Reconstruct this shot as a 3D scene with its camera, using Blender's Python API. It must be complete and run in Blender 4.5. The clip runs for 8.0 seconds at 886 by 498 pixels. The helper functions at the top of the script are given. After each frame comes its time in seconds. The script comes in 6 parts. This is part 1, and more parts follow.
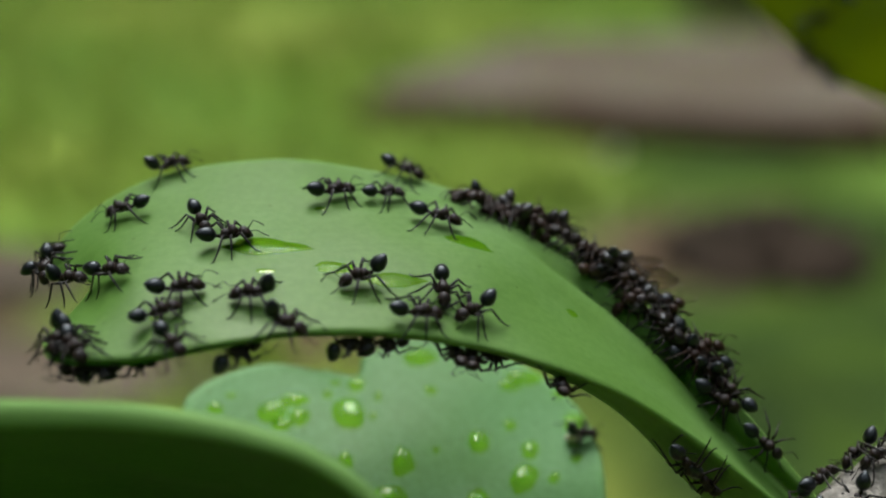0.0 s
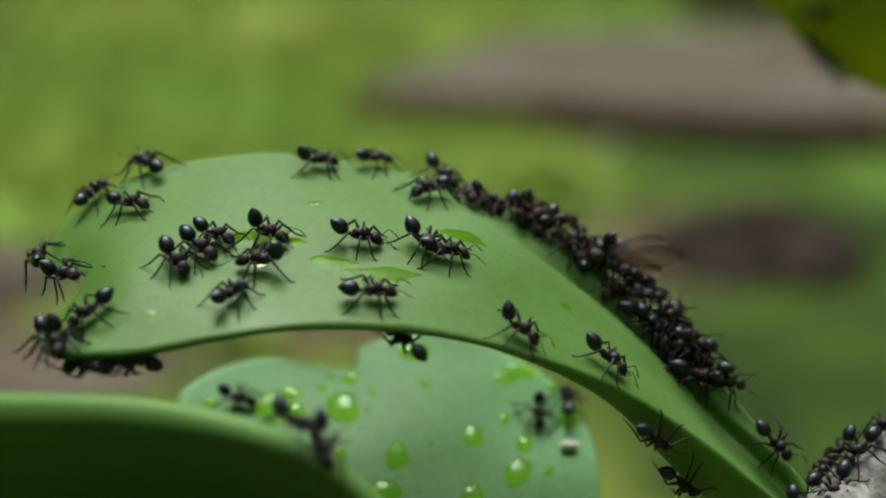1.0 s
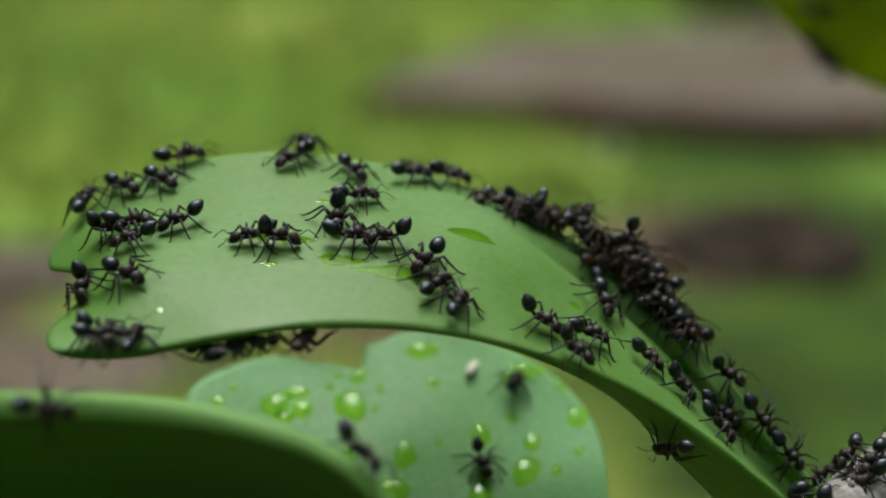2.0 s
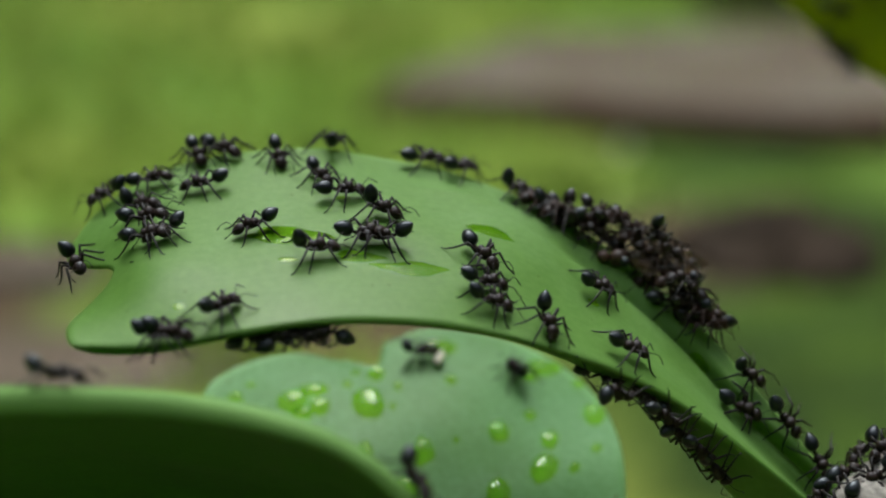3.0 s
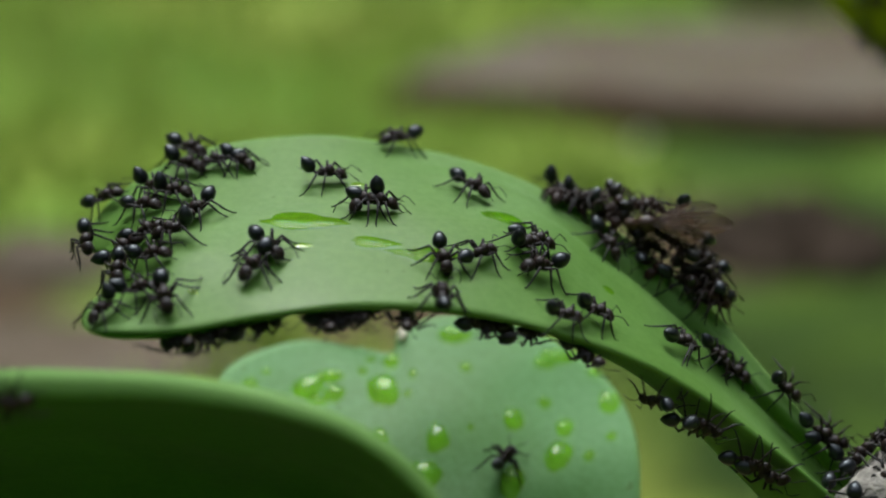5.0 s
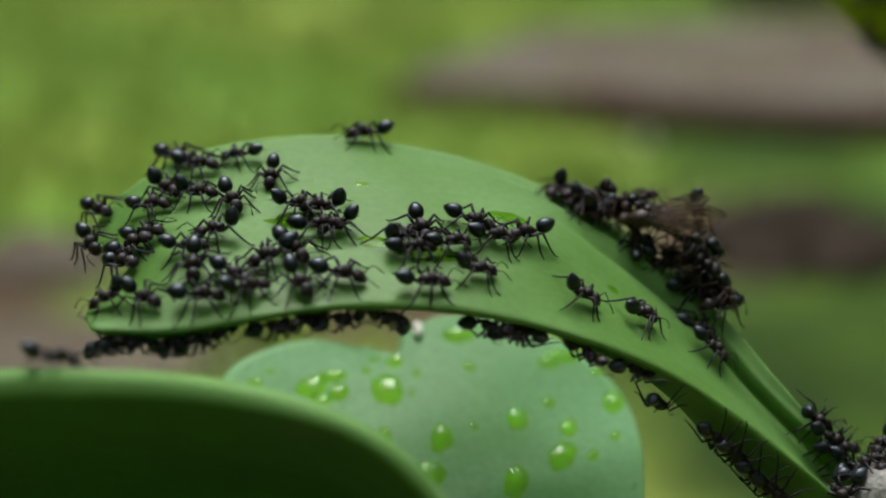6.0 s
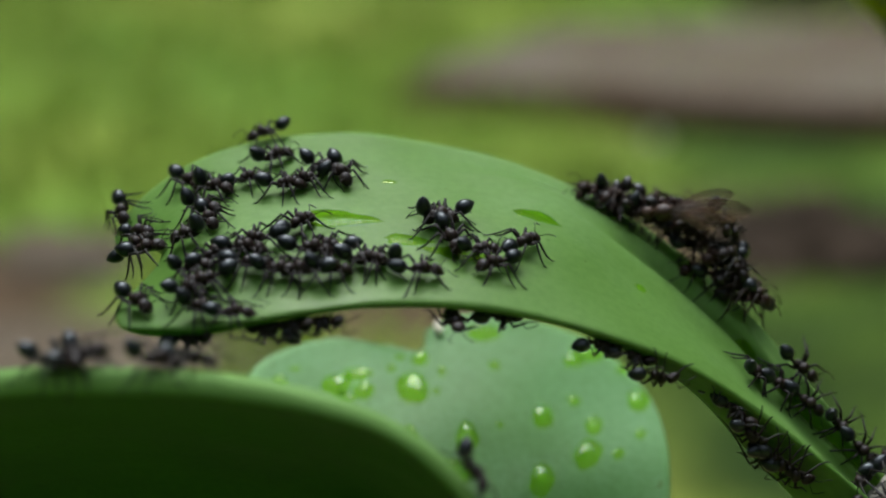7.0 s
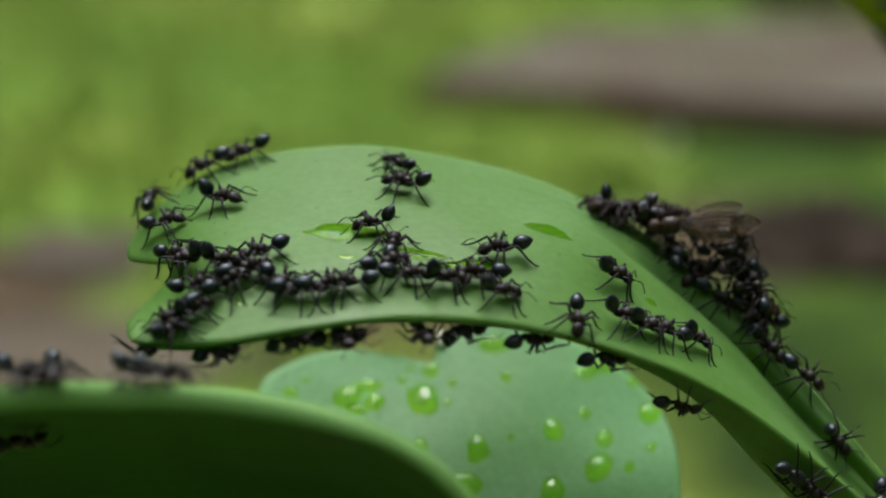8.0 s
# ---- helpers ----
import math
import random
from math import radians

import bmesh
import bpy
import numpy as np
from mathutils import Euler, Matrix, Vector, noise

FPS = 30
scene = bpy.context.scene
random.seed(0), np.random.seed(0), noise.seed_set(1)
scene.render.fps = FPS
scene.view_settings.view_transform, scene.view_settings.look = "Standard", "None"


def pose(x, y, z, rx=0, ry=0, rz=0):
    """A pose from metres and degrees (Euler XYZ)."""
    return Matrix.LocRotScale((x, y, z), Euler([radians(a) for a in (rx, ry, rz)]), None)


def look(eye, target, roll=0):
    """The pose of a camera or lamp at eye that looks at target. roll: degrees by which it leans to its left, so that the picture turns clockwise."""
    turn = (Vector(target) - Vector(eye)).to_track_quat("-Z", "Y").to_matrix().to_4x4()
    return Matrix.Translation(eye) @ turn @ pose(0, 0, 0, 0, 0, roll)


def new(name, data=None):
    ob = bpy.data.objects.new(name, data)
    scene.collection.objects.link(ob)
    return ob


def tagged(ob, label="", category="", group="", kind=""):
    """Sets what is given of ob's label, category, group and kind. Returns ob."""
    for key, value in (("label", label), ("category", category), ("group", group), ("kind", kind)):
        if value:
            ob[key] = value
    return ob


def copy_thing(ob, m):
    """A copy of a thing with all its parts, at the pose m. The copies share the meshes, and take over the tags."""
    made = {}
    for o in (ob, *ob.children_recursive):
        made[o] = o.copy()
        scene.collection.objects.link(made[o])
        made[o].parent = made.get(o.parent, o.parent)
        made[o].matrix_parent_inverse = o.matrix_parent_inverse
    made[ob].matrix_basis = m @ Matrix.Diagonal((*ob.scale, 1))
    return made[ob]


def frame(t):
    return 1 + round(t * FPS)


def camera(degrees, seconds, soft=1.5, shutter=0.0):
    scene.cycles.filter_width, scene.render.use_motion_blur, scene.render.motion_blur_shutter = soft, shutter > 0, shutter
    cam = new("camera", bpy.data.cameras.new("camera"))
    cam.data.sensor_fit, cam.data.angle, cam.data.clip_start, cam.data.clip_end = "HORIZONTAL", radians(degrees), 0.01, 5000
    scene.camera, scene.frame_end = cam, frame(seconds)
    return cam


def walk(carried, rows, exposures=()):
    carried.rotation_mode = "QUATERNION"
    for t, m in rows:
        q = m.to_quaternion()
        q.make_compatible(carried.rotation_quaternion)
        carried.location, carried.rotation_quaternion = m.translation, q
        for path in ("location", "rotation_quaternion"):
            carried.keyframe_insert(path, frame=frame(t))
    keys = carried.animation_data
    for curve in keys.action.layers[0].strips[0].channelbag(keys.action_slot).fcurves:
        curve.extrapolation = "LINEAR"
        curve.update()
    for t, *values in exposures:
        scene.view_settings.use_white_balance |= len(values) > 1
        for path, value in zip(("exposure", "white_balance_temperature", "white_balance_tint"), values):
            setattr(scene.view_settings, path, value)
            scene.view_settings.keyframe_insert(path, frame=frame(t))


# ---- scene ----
cam = camera(30.0, 8.0, soft=2.2)
cam.data.dof.use_dof = True
cam.data.dof.focus_distance = 0.1345
cam.data.dof.aperture_fstop = 13.5

PATH = [
    (0.0, pose(0.00083, 0.00041, 0.25113, 70.319, 0, -0.948)),
    (0.5, pose(0.00102, 0.00035, 0.25096, 70.271, 0, -1.133)),
    (1.0, pose(0.00093, 0.00034, 0.25093, 70.195, 0, -1.119)),
    (1.5, pose(0.00077, 0.00032, 0.25087, 70.199, 0, -1.070)),
    (3.0, pose(-0.00028, 0.00020, 0.25055, 70.200, 0, -0.643)),
    (3.5, pose(-0.00037, 0.00011, 0.25029, 70.158, 0, -0.257)),
    (4.0, pose(-0.00019, 0.00002, 0.25006, 70.075, 0, -0.090)),
    (4.5, pose(-0.00000, 0.00000, 0.25000, 70.000, 0, 0.000)),
    (6.0, pose(-0.00031, 0.00001, 0.25003, 69.959, 0, 0.060)),
    (6.5, pose(-0.00108, 0.00005, 0.25015, 69.912, 0, 0.189)),
    (7.0, pose(-0.00198, 0.00000, 0.25000, 69.902, 0, 0.331)),
    (7.5, pose(-0.00186, 0.00018, 0.25049, 69.851, 0, 0.652)),
    (8.0, pose(-0.00176, 0.00045, 0.25125, 69.822, 0, 0.834)),
]
walk(cam, PATH, exposures=[(0.0, 1.12, 6450, 10), (3.0, 1.15, 6360, 10), (8.0, 1.15, 6280, 10)])

# ---- daylight: soft overcast sky ----
world = bpy.data.worlds.new("sky")
scene.world = world
world.use_nodes = True
sky = world.node_tree.nodes.new("ShaderNodeTexSky")
sky.sky_type = "NISHITA"
sky.sun_disc = False
sky.sun_elevation = radians(62)
sky.sun_rotation = radians(-7)
sky.dust_density = 4.0
cloud = world.node_tree.nodes.new("ShaderNodeHueSaturation")
cloud.inputs["Saturation"].default_value = 0.30
world.node_tree.links.new(sky.outputs[0], cloud.inputs["Color"])
world.node_tree.links.new(cloud.outputs[0], world.node_tree.nodes["Background"].inputs[0])
world.node_tree.nodes["Background"].inputs[1].default_value = 0.15
sun_data = bpy.data.lights.new("sun", "SUN")
sun_data.energy = 1.3
sun_data.angle = radians(32)
sun_data.color = (1.0, 0.98, 0.94)
sun = new("sun", sun_data)
sun.matrix_world = look((-0.06, 0.46, 0.88), (0, 0, 0))


# ---- materials ----
def material(name):
    m = bpy.data.materials.new(name)
    m.use_nodes = True
    nt = m.node_tree
    return m, nt, nt.nodes["Principled BSDF"], nt.nodes["Material Output"]


def noise_node(nt, scale, detail=3.0, rough=0.55, coord="Object"):
    tc = nt.nodes.new("ShaderNodeTexCoord")
    n = nt.nodes.new("ShaderNodeTexNoise")
    n.inputs["Scale"].default_value = scale
    n.inputs["Detail"].default_value = detail
    n.inputs["Roughness"].default_value = rough
    nt.links.new(tc.outputs[coord], n.inputs["Vector"])
    return n


def ramp(nt, fac, stops):
    r = nt.nodes.new("ShaderNodeValToRGB")
    while len(r.color_ramp.elements) < len(stops):
        r.color_ramp.elements.new(0.5)
    for e, (p, c) in zip(r.color_ramp.elements, stops):
        e.position, e.color = p, (*c, 1)
    nt.links.new(fac, r.inputs[0])
    return r


def mix_colour(nt, fac, a, b, mode="MIX"):
    n = nt.nodes.new("ShaderNodeMix")
    n.data_type, n.blend_type = "RGBA", mode
    if isinstance(fac, float):
        n.inputs[0].default_value = fac
    else:
        nt.links.new(fac, n.inputs[0])
    nt.links.new(a, n.inputs[6])
    nt.links.new(b, n.inputs[7])
    return n.outputs[2]


def bump(nt, bsdf, height, strength, distance):
    b = nt.nodes.new("ShaderNodeBump")
    b.inputs["Strength"].default_value = strength
    b.inputs["Distance"].default_value = distance
    nt.links.new(height, b.inputs["Height"])
    nt.links.new(b.outputs[0], bsdf.inputs["Normal"])


def leaf_material(name, dark, mid, light, rough=0.42, translucent=0.22, glow=(0.30, 0.50, 0.04), margin=0.012, gloss=0.26, rim=None):
    """A fleshy leaf: broad mottling, fine grain, faint streaks along the blade and a pale margin."""
    m, nt, p, out = material(name)
    broad = noise_node(nt, 55, 3, 0.5)
    c = ramp(nt, broad.outputs[0], [(0.3, dark), (0.52, mid), (0.75, light)])
    fine = noise_node(nt, 1400, 2, 0.6)
    f = ramp(nt, fine.outputs[0], [(0.35, (0.86, 0.9, 0.86)), (0.65, (1.08, 1.05, 1.08))])
    col = mix_colour(nt, 1.0, c.outputs[0], f.outputs[0], "MULTIPLY")
    tc = nt.nodes.new("ShaderNodeTexCoord")
    mp = nt.nodes.new("ShaderNodeMapping")
    mp.inputs["Scale"].default_value = (5, 46, 1)
    nt.links.new(tc.outputs["UV"], mp.inputs["Vector"])
    st = nt.nodes.new("ShaderNodeTexNoise")
    st.inputs["Scale"].default_value = 1.0
    st.inputs["Detail"].default_value = 4.0
    nt.links.new(mp.outputs[0], st.inputs["Vector"])
    s = ramp(nt, st.outputs[0], [(0.32, (0.95, 0.965, 0.93)), (0.68, (1.04, 1.03, 1.05))])
    col = mix_colour(nt, 1.0, col, s.outputs[0], "MULTIPLY")
    sp = noise_node(nt, 1100, 1, 0.4)
    d = ramp(nt, sp.outputs[0], [(0.215, (0.6, 0.56, 0.45)), (0.24, (1, 1, 1))])
    col = mix_colour(nt, 1.0, col, d.outputs[0], "MULTIPLY")
    sep = nt.nodes.new("ShaderNodeSeparateXYZ")
    nt.links.new(tc.outputs["UV"], sep.inputs[0])
    e = ramp(nt, sep.outputs[1], [(0.0, (1.5, 1.3, 1.5)), (margin, (1.35, 1.2, 1.35)), (margin * 2.5, (1, 1, 1)), (1 - margin * 1.6, (1, 1, 1)), (1.0, (1.4, 1.25, 1.4))])
    col = mix_colour(nt, 1.0, col, e.outputs[0], "MULTIPLY")
    # rim paints the lit edge; past it the darker base paints the shade
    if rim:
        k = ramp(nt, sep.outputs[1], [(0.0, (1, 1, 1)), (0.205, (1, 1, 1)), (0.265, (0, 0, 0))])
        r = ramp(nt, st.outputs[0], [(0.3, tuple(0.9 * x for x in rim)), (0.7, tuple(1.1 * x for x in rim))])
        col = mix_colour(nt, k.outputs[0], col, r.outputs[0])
    nt.links.new(col, p.inputs["Base Color"])
    r = ramp(nt, broad.outputs[0], [(0.3, (rough - 0.08,) * 3), (0.7, (rough + 0.12,) * 3)])
    nt.links.new(r.outputs[0], p.inputs["Roughness"])
    p.inputs["Specular IOR Level"].default_value = gloss
    relief = nt.nodes.new("ShaderNodeMath")
    relief.operation = "MULTIPLY_ADD"
    relief.inputs[1].default_value = 1.6
    nt.links.new(st.outputs[0], relief.inputs[0])
    nt.links.new(fine.outputs[0], relief.inputs[2])
    bump(nt, p, relief.outputs[0], 0.12, 0.00006)
    t = nt.nodes.new("ShaderNodeBsdfTranslucent")
    t.inputs[0].default_value = (*glow, 1)
    mx = nt.nodes.new("ShaderNodeMixShader")
    mx.inputs[0].default_value = translucent
    nt.links.new(p.outputs[0], mx.inputs[1])
    nt.links.new(t.outputs[0], mx.inputs[2])
    nt.links.new(mx.outputs[0], out.inputs[0])
    return m


def chitin_material(name, base, tint, rough, gloss=0.3):
    m, nt, p, out = material(name)
    n = noise_node(nt, 900, 3, 0.6)
    c = ramp(nt, n.outputs[0], [(0.3, base), (0.7, tint)])
    nt.links.new(c.outputs[0], p.inputs["Base Color"])
    r = ramp(nt, n.outputs[0], [(0.3, (rough - 0.07,) * 3), (0.7, (rough + 0.13,) * 3)])
    nt.links.new(r.outputs[0], p.inputs["Roughness"])
    p.inputs["Specular IOR Level"].default_value = gloss
    p.inputs["Specular Tint"].default_value = (0.74, 0.90, 1.0, 1)
    f = noise_node(nt, 6000, 2, 0.6)
    bump(nt, p, f.outputs[0], 0.25, 0.00003)
    return m


MAIN_LEAF = leaf_material("leaf_green", (0.088, 0.192, 0.034), (0.110, 0.232, 0.050), (0.148, 0.280, 0.092), 0.46, 0.30, glow=(0.23, 0.43, 0.03), gloss=0.20)
BACK_LEAF = leaf_material("leaf_bluish_green", (0.102, 0.256, 0.072), (0.128, 0.304, 0.108), (0.168, 0.358, 0.160), 0.44, 0.28, glow=(0.24, 0.46, 0.05), gloss=0.17)
# dark base holds the underside's shade, rim the colour of the lit crest
FRONT_LEAF = leaf_material("leaf_shade_and_lit_rim", (0.013, 0.064, 0.003), (0.017, 0.076, 0.004), (0.022, 0.088, 0.006), 0.65, 0.004, gloss=0.08, rim=(0.120, 0.238, 0.066))
HIGH_LEAF = leaf_material("leaf_yellow_green", (0.10, 0.145, 0.008), (0.12, 0.17, 0.010), (0.145, 0.20, 0.015), 0.6, 0.52, glow=(0.46, 0.54, 0.025), gloss=0.12)
GASTER = chitin_material("ant_gaster_black", (0.006, 0.007, 0.008), (0.010, 0.011, 0.012), 0.33, 0.36)
THORAX = chitin_material("ant_body_black", (0.009, 0.006, 0.005), (0.024, 0.013, 0.009), 0.42, 0.22)
LIMB = chitin_material("ant_leg_black", (0.006, 0.005, 0.004), (0.016, 0.010, 0.007), 0.45, 0.20)
GASTER_BROWN = chitin_material("ant_gaster_brown", (0.008, 0.006, 0.005), (0.018, 0.011, 0.008), 0.32, 0.34)
THORAX_BROWN = chitin_material("ant_body_brown", (0.011, 0.0055, 0.0035), (0.030, 0.012, 0.006), 0.42, 0.20)
LIMB_BROWN = chitin_material("ant_leg_brown", (0.010, 0.005, 0.003), (0.024, 0.011, 0.006), 0.45, 0.16)
PREY = chitin_material("prey_brown", (0.018, 0.009, 0.005), (0.05, 0.024, 0.012), 0.45)


def water_material(name, tint, ior=1.33):
    m, nt, p, out = material(name)
    n = noise_node(nt, 300, 2, 0.5)
    p.inputs["Base Color"].default_value = (*tint, 1)
    p.inputs["Transmission Weight"].default_value = 1.0
    p.inputs["IOR"].default_value = ior
    p.inputs["Specular IOR Level"].default_value = 0.15
    r = ramp(nt, n.outputs[0], [(0.3, (0.01,) * 3), (0.7, (0.05,) * 3)])
    nt.links.new(r.outputs[0], p.inputs["Roughness"])
    return m


WATER = water_material("water", (0.56, 0.86, 0.05), 1.30)
WET_FILM = water_material("water_film", (0.28, 0.52, 0.012), 1.12)


def wing_material():
    m, nt, p, out = material("wing_membrane")
    n = noise_node(nt, 1500, 2, 0.6)
    c = ramp(nt, n.outputs[0], [(0.3, (0.10, 0.055, 0.028)), (0.7, (0.22, 0.13, 0.07))])
    nt.links.new(c.outputs[0], p.inputs["Base Color"])
    p.inputs["Roughness"].default_value = 0.25
    p.inputs["Alpha"].default_value = 0.50
    return m


WING = wing_material()


def rough_material(name, stops, scale, fine_scale, rough, strength, distance):
    m, nt, p, out = material(name)
    n = noise_node(nt, scale, 5, 0.6)
    c = ramp(nt, n.outputs[0], stops)
    fine = noise_node(nt, fine_scale, 4, 0.65)
    f = ramp(nt, fine.outputs[0], [(0.3, (0.7, 0.7, 0.7)), (0.7, (1.2, 1.2, 1.2))])
    nt.links.new(mix_colour(nt, 1.0, c.outputs[0], f.outputs[0], "MULTIPLY"), p.inputs["Base Color"])
    p.inputs["Roughness"].default_value = rough
    p.inputs["Specular IOR Level"].default_value = 0.15
    bump(nt, p, fine.outputs[0], strength, distance)
    return m


def ground_material():
    """Moss and low grass, bare damp soil in patches, and darker green painted for the plants' shade."""
    m, nt, p, out = material("mossy_ground")
    n = noise_node(nt, 7, 5, 0.6)
    green = ramp(nt, n.outputs[0], [(0.34, (0.172, 0.250, 0.043)), (0.5, (0.204, 0.308, 0.050)), (0.68, (0.242, 0.364, 0.058))])
    soil = ramp(nt, n.outputs[0], [(0.35, (0.060, 0.042, 0.025)), (0.65, (0.142, 0.102, 0.064))])
    # darker green that carries the shade of the plants in its colour
    moss = ramp(nt, n.outputs[0], [(0.38, (0.020, 0.040, 0.008)), (0.62, (0.050, 0.092, 0.015))])
    wide = noise_node(nt, 16, 3, 0.5)
    warm = ramp(nt, wide.outputs[0], [(0.42, (0.85, 0.9, 0.9)), (0.52, (1.0, 1.0, 0.9)), (0.62, (1.30, 1.32, 0.85))])
    mossy = mix_colour(nt, 1.0, moss.outputs[0], warm.outputs[0], "MULTIPLY")
    olive = noise_node(nt, 3.2, 2, 0.45)
    worn = ramp(nt, olive.outputs[0], [(0.40, (0.80, 0.98, 1.0)), (0.52, (1.0, 1.0, 1.0)), (0.62, (1.22, 0.98, 1.15))])
    col = mix_colour(nt, 1.0, green.outputs[0], worn.outputs[0], "MULTIPLY")
    tc = nt.nodes.new("ShaderNodeTexCoord")
    for x, y, size, bare in SOIL_SHADE_PATCHES:
        d = nt.nodes.new("ShaderNodeVectorMath")
        d.operation = "DISTANCE"
        d.inputs[1].default_value = (x, y, 0)
        nt.links.new(tc.outputs["Object"], d.inputs[0])
        a = nt.nodes.new("ShaderNodeMath")
        a.operation = "MULTIPLY_ADD"
        a.inputs[1].default_value = size * 1.3
        nt.links.new(n.outputs[0], a.inputs[0])
        nt.links.new(d.outputs["Value"], a.inputs[2])
        k = ramp(nt, a.outputs[0], [(min(size * 1.2, 0.9), (0, 0, 0)), (min(size * 1.9, 1.0), (1, 1, 1))])
        col = mix_colour(nt, k.outputs[0], soil.outputs[0] if bare else mossy, col)
    fine = noise_node(nt, 160, 4, 0.65)
    f = ramp(nt, fine.outputs[0], [(0.3, (0.7, 0.7, 0.7)), (0.7, (1.2, 1.2, 1.2))])
    nt.links.new(mix_colour(nt, 1.0, col, f.outputs[0], "MULTIPLY"), p.inputs["Base Color"])
    p.inputs["Roughness"].default_value = 0.95
    p.inputs["Specular IOR Level"].default_value = 0.1
    bump(nt, p, fine.outputs[0], 0.6, 0.01)
    return m


# the last patch is unseen, added to keep ground bounce off the front leaf
# x, y, size, bare: True is soil, False the green darkened as shade
SOIL_SHADE_PATCHES = [(0.20, 0.64, 0.17, False), (0.15, 0.83, 0.09, False), (0.16, 0.50, 0.13, False), (0.125, 0.70, 0.062, True), (-0.20, 0.63, 0.06, True), (-0.13, 0.54, 0.05, True), (-0.02, 0.60, 0.05, True), (0.0, 0.0, 0.30, True)]
GROUND = ground_material()
GRASS = rough_material("grass", [(0.34, (0.205, 0.308, 0.046)), (0.66, (0.285, 0.405, 0.062))], 4, 60, 0.7, 0.1, 0.001)
STONE = rough_material("brown_stone", [(0.3, (0.092, 0.068, 0.045)), (0.5, (0.115, 0.096, 0.070)), (0.75, (0.147, 0.131, 0.103))], 14, 220, 0.9, 0.5, 0.004)
CLAY = rough_material("red_clay", [(0.3, (0.090, 0.036, 0.022)), (0.7, (0.160, 0.072, 0.045))], 14, 220, 0.9, 0.5, 0.004)
SKY_BLOCKER = rough_material("dark_sky_blocker", [(0.3, (0.02, 0.04, 0.008)), (0.7, (0.06, 0.10, 0.02))], 6, 60, 0.8, 0.5, 0.05)
SOIL = rough_material("dark_stone", [(0.3, (0.017, 0.013, 0.008)), (0.7, (0.050, 0.036, 0.025))], 16, 220, 0.95, 0.5, 0.004)
BARK = rough_material("grey_bark", [(0.3, (0.13, 0.125, 0.11)), (0.55, (0.28, 0.27, 0.24)), (0.75, (0.44, 0.43, 0.39))], 260, 1500, 0.9, 0.7, 0.0005)
PALE = rough_material("pale_grub", [(0.3, (0.55, 0.52, 0.42)), (0.7, (0.75, 0.73, 0.64))], 400, 3000, 0.5, 0.2, 0.0001)


# ---- leaf surfaces (millimetres) ----
# the big leaf from its notched apex to its stalk: rolled edge, near rim, midrib, far rim
RIM_UNDER = [(-26.87, 116.10, 200.45), (-20.58, 115.05, 201.00), (-14.20, 115.30, 202.20), (-7.89, 116.26, 202.78), (-1.04, 117.15, 202.31), (5.96, 118.42, 200.53), (12.99, 119.73, 197.11), (17.91, 121.80, 192.85), (22.44, 122.54, 187.58), (27.44, 121.23, 182.51), (32.59, 119.31, 177.23)]
RIM_NEAR = [(-26.83, 115.43, 201.35), (-20.51, 114.39, 201.74), (-14.15, 114.74, 202.69), (-7.86, 115.93, 203.03), (-1.03, 116.83, 202.58), (5.93, 117.83, 200.95), (13.05, 118.49, 198.38), (18.63, 119.47, 195.22), (24.36, 120.02, 190.89), (30.04, 119.43, 186.35), (35.80, 118.67, 181.33)]
RIB = [(-25.35, 123.28, 202.78), (-21.84, 124.05, 204.90), (-15.64, 125.38, 205.62), (-8.43, 126.56, 205.93), (-0.65, 127.98, 205.44), (6.89, 130.18, 204.18), (13.68, 130.72, 199.82), (20.14, 128.95, 194.97), (26.03, 126.29, 189.12), (31.16, 123.97, 184.20), (36.39, 122.02, 178.84)]
RIM_FAR = [(-30.89, 132.61, 202.09), (-28.15, 136.93, 205.19), (-21.91, 140.06, 207.94), (-12.26, 141.54, 209.07), (-3.24, 142.14, 207.79), (5.38, 141.82, 205.46), (14.32, 138.37, 201.82), (22.20, 133.82, 196.63), (27.76, 128.72, 191.41), (32.35, 125.85, 186.43), (36.86, 123.00, 181.52)]
# the drooping leaf behind it: one rim, midrib, other rim
BACK_LEFT = [(-7.71, 144.06, 187.48), (-14.27, 145.57, 187.41), (-20.90, 142.48, 185.26), (-18.62, 134.35, 181.56), (-12.81, 124.80, 177.78), (-6.89, 120.75, 172.50), (-3.04, 118.26, 168.59)]
BACK_RIB = [(-4.91, 143.46, 187.15), (-4.13, 139.36, 185.42), (-3.26, 134.45, 183.21), (-2.43, 129.31, 180.81), (-1.88, 123.92, 178.29), (-1.53, 121.08, 173.40), (-1.23, 118.26, 168.59)]
BACK_RIGHT = [(-4.27, 145.72, 188.40), (0.87, 147.51, 189.41), (9.55, 146.28, 187.81), (15.98, 141.35, 184.20), (17.55, 133.52, 180.28), (15.44, 125.01, 175.43), (7.88, 118.26, 168.59)]


def spline(points, u):
    """A smooth curve through points, at u from 0 to len(points) - 1."""
    p = np.asarray(points, float)
    n = len(p)
    if u < 0:
        return p[0] + (p[1] - p[0]) * u
    i = int(min(max(math.floor(u), 0), n - 2))
    s = u - i
    a, b = p[i], p[i + 1]
    ta = (b - p[i - 1]) / 2 if i > 0 else b - a
    tb = (p[i + 2] - a) / 2 if i + 2 < n else b - a
    s2, s3 = s * s, s * s * s
    return (2 * s3 - 3 * s2 + 1) * a + (s3 - 2 * s2 + s) * ta + (-2 * s3 + 3 * s2) * b + (s3 - s2) * tb


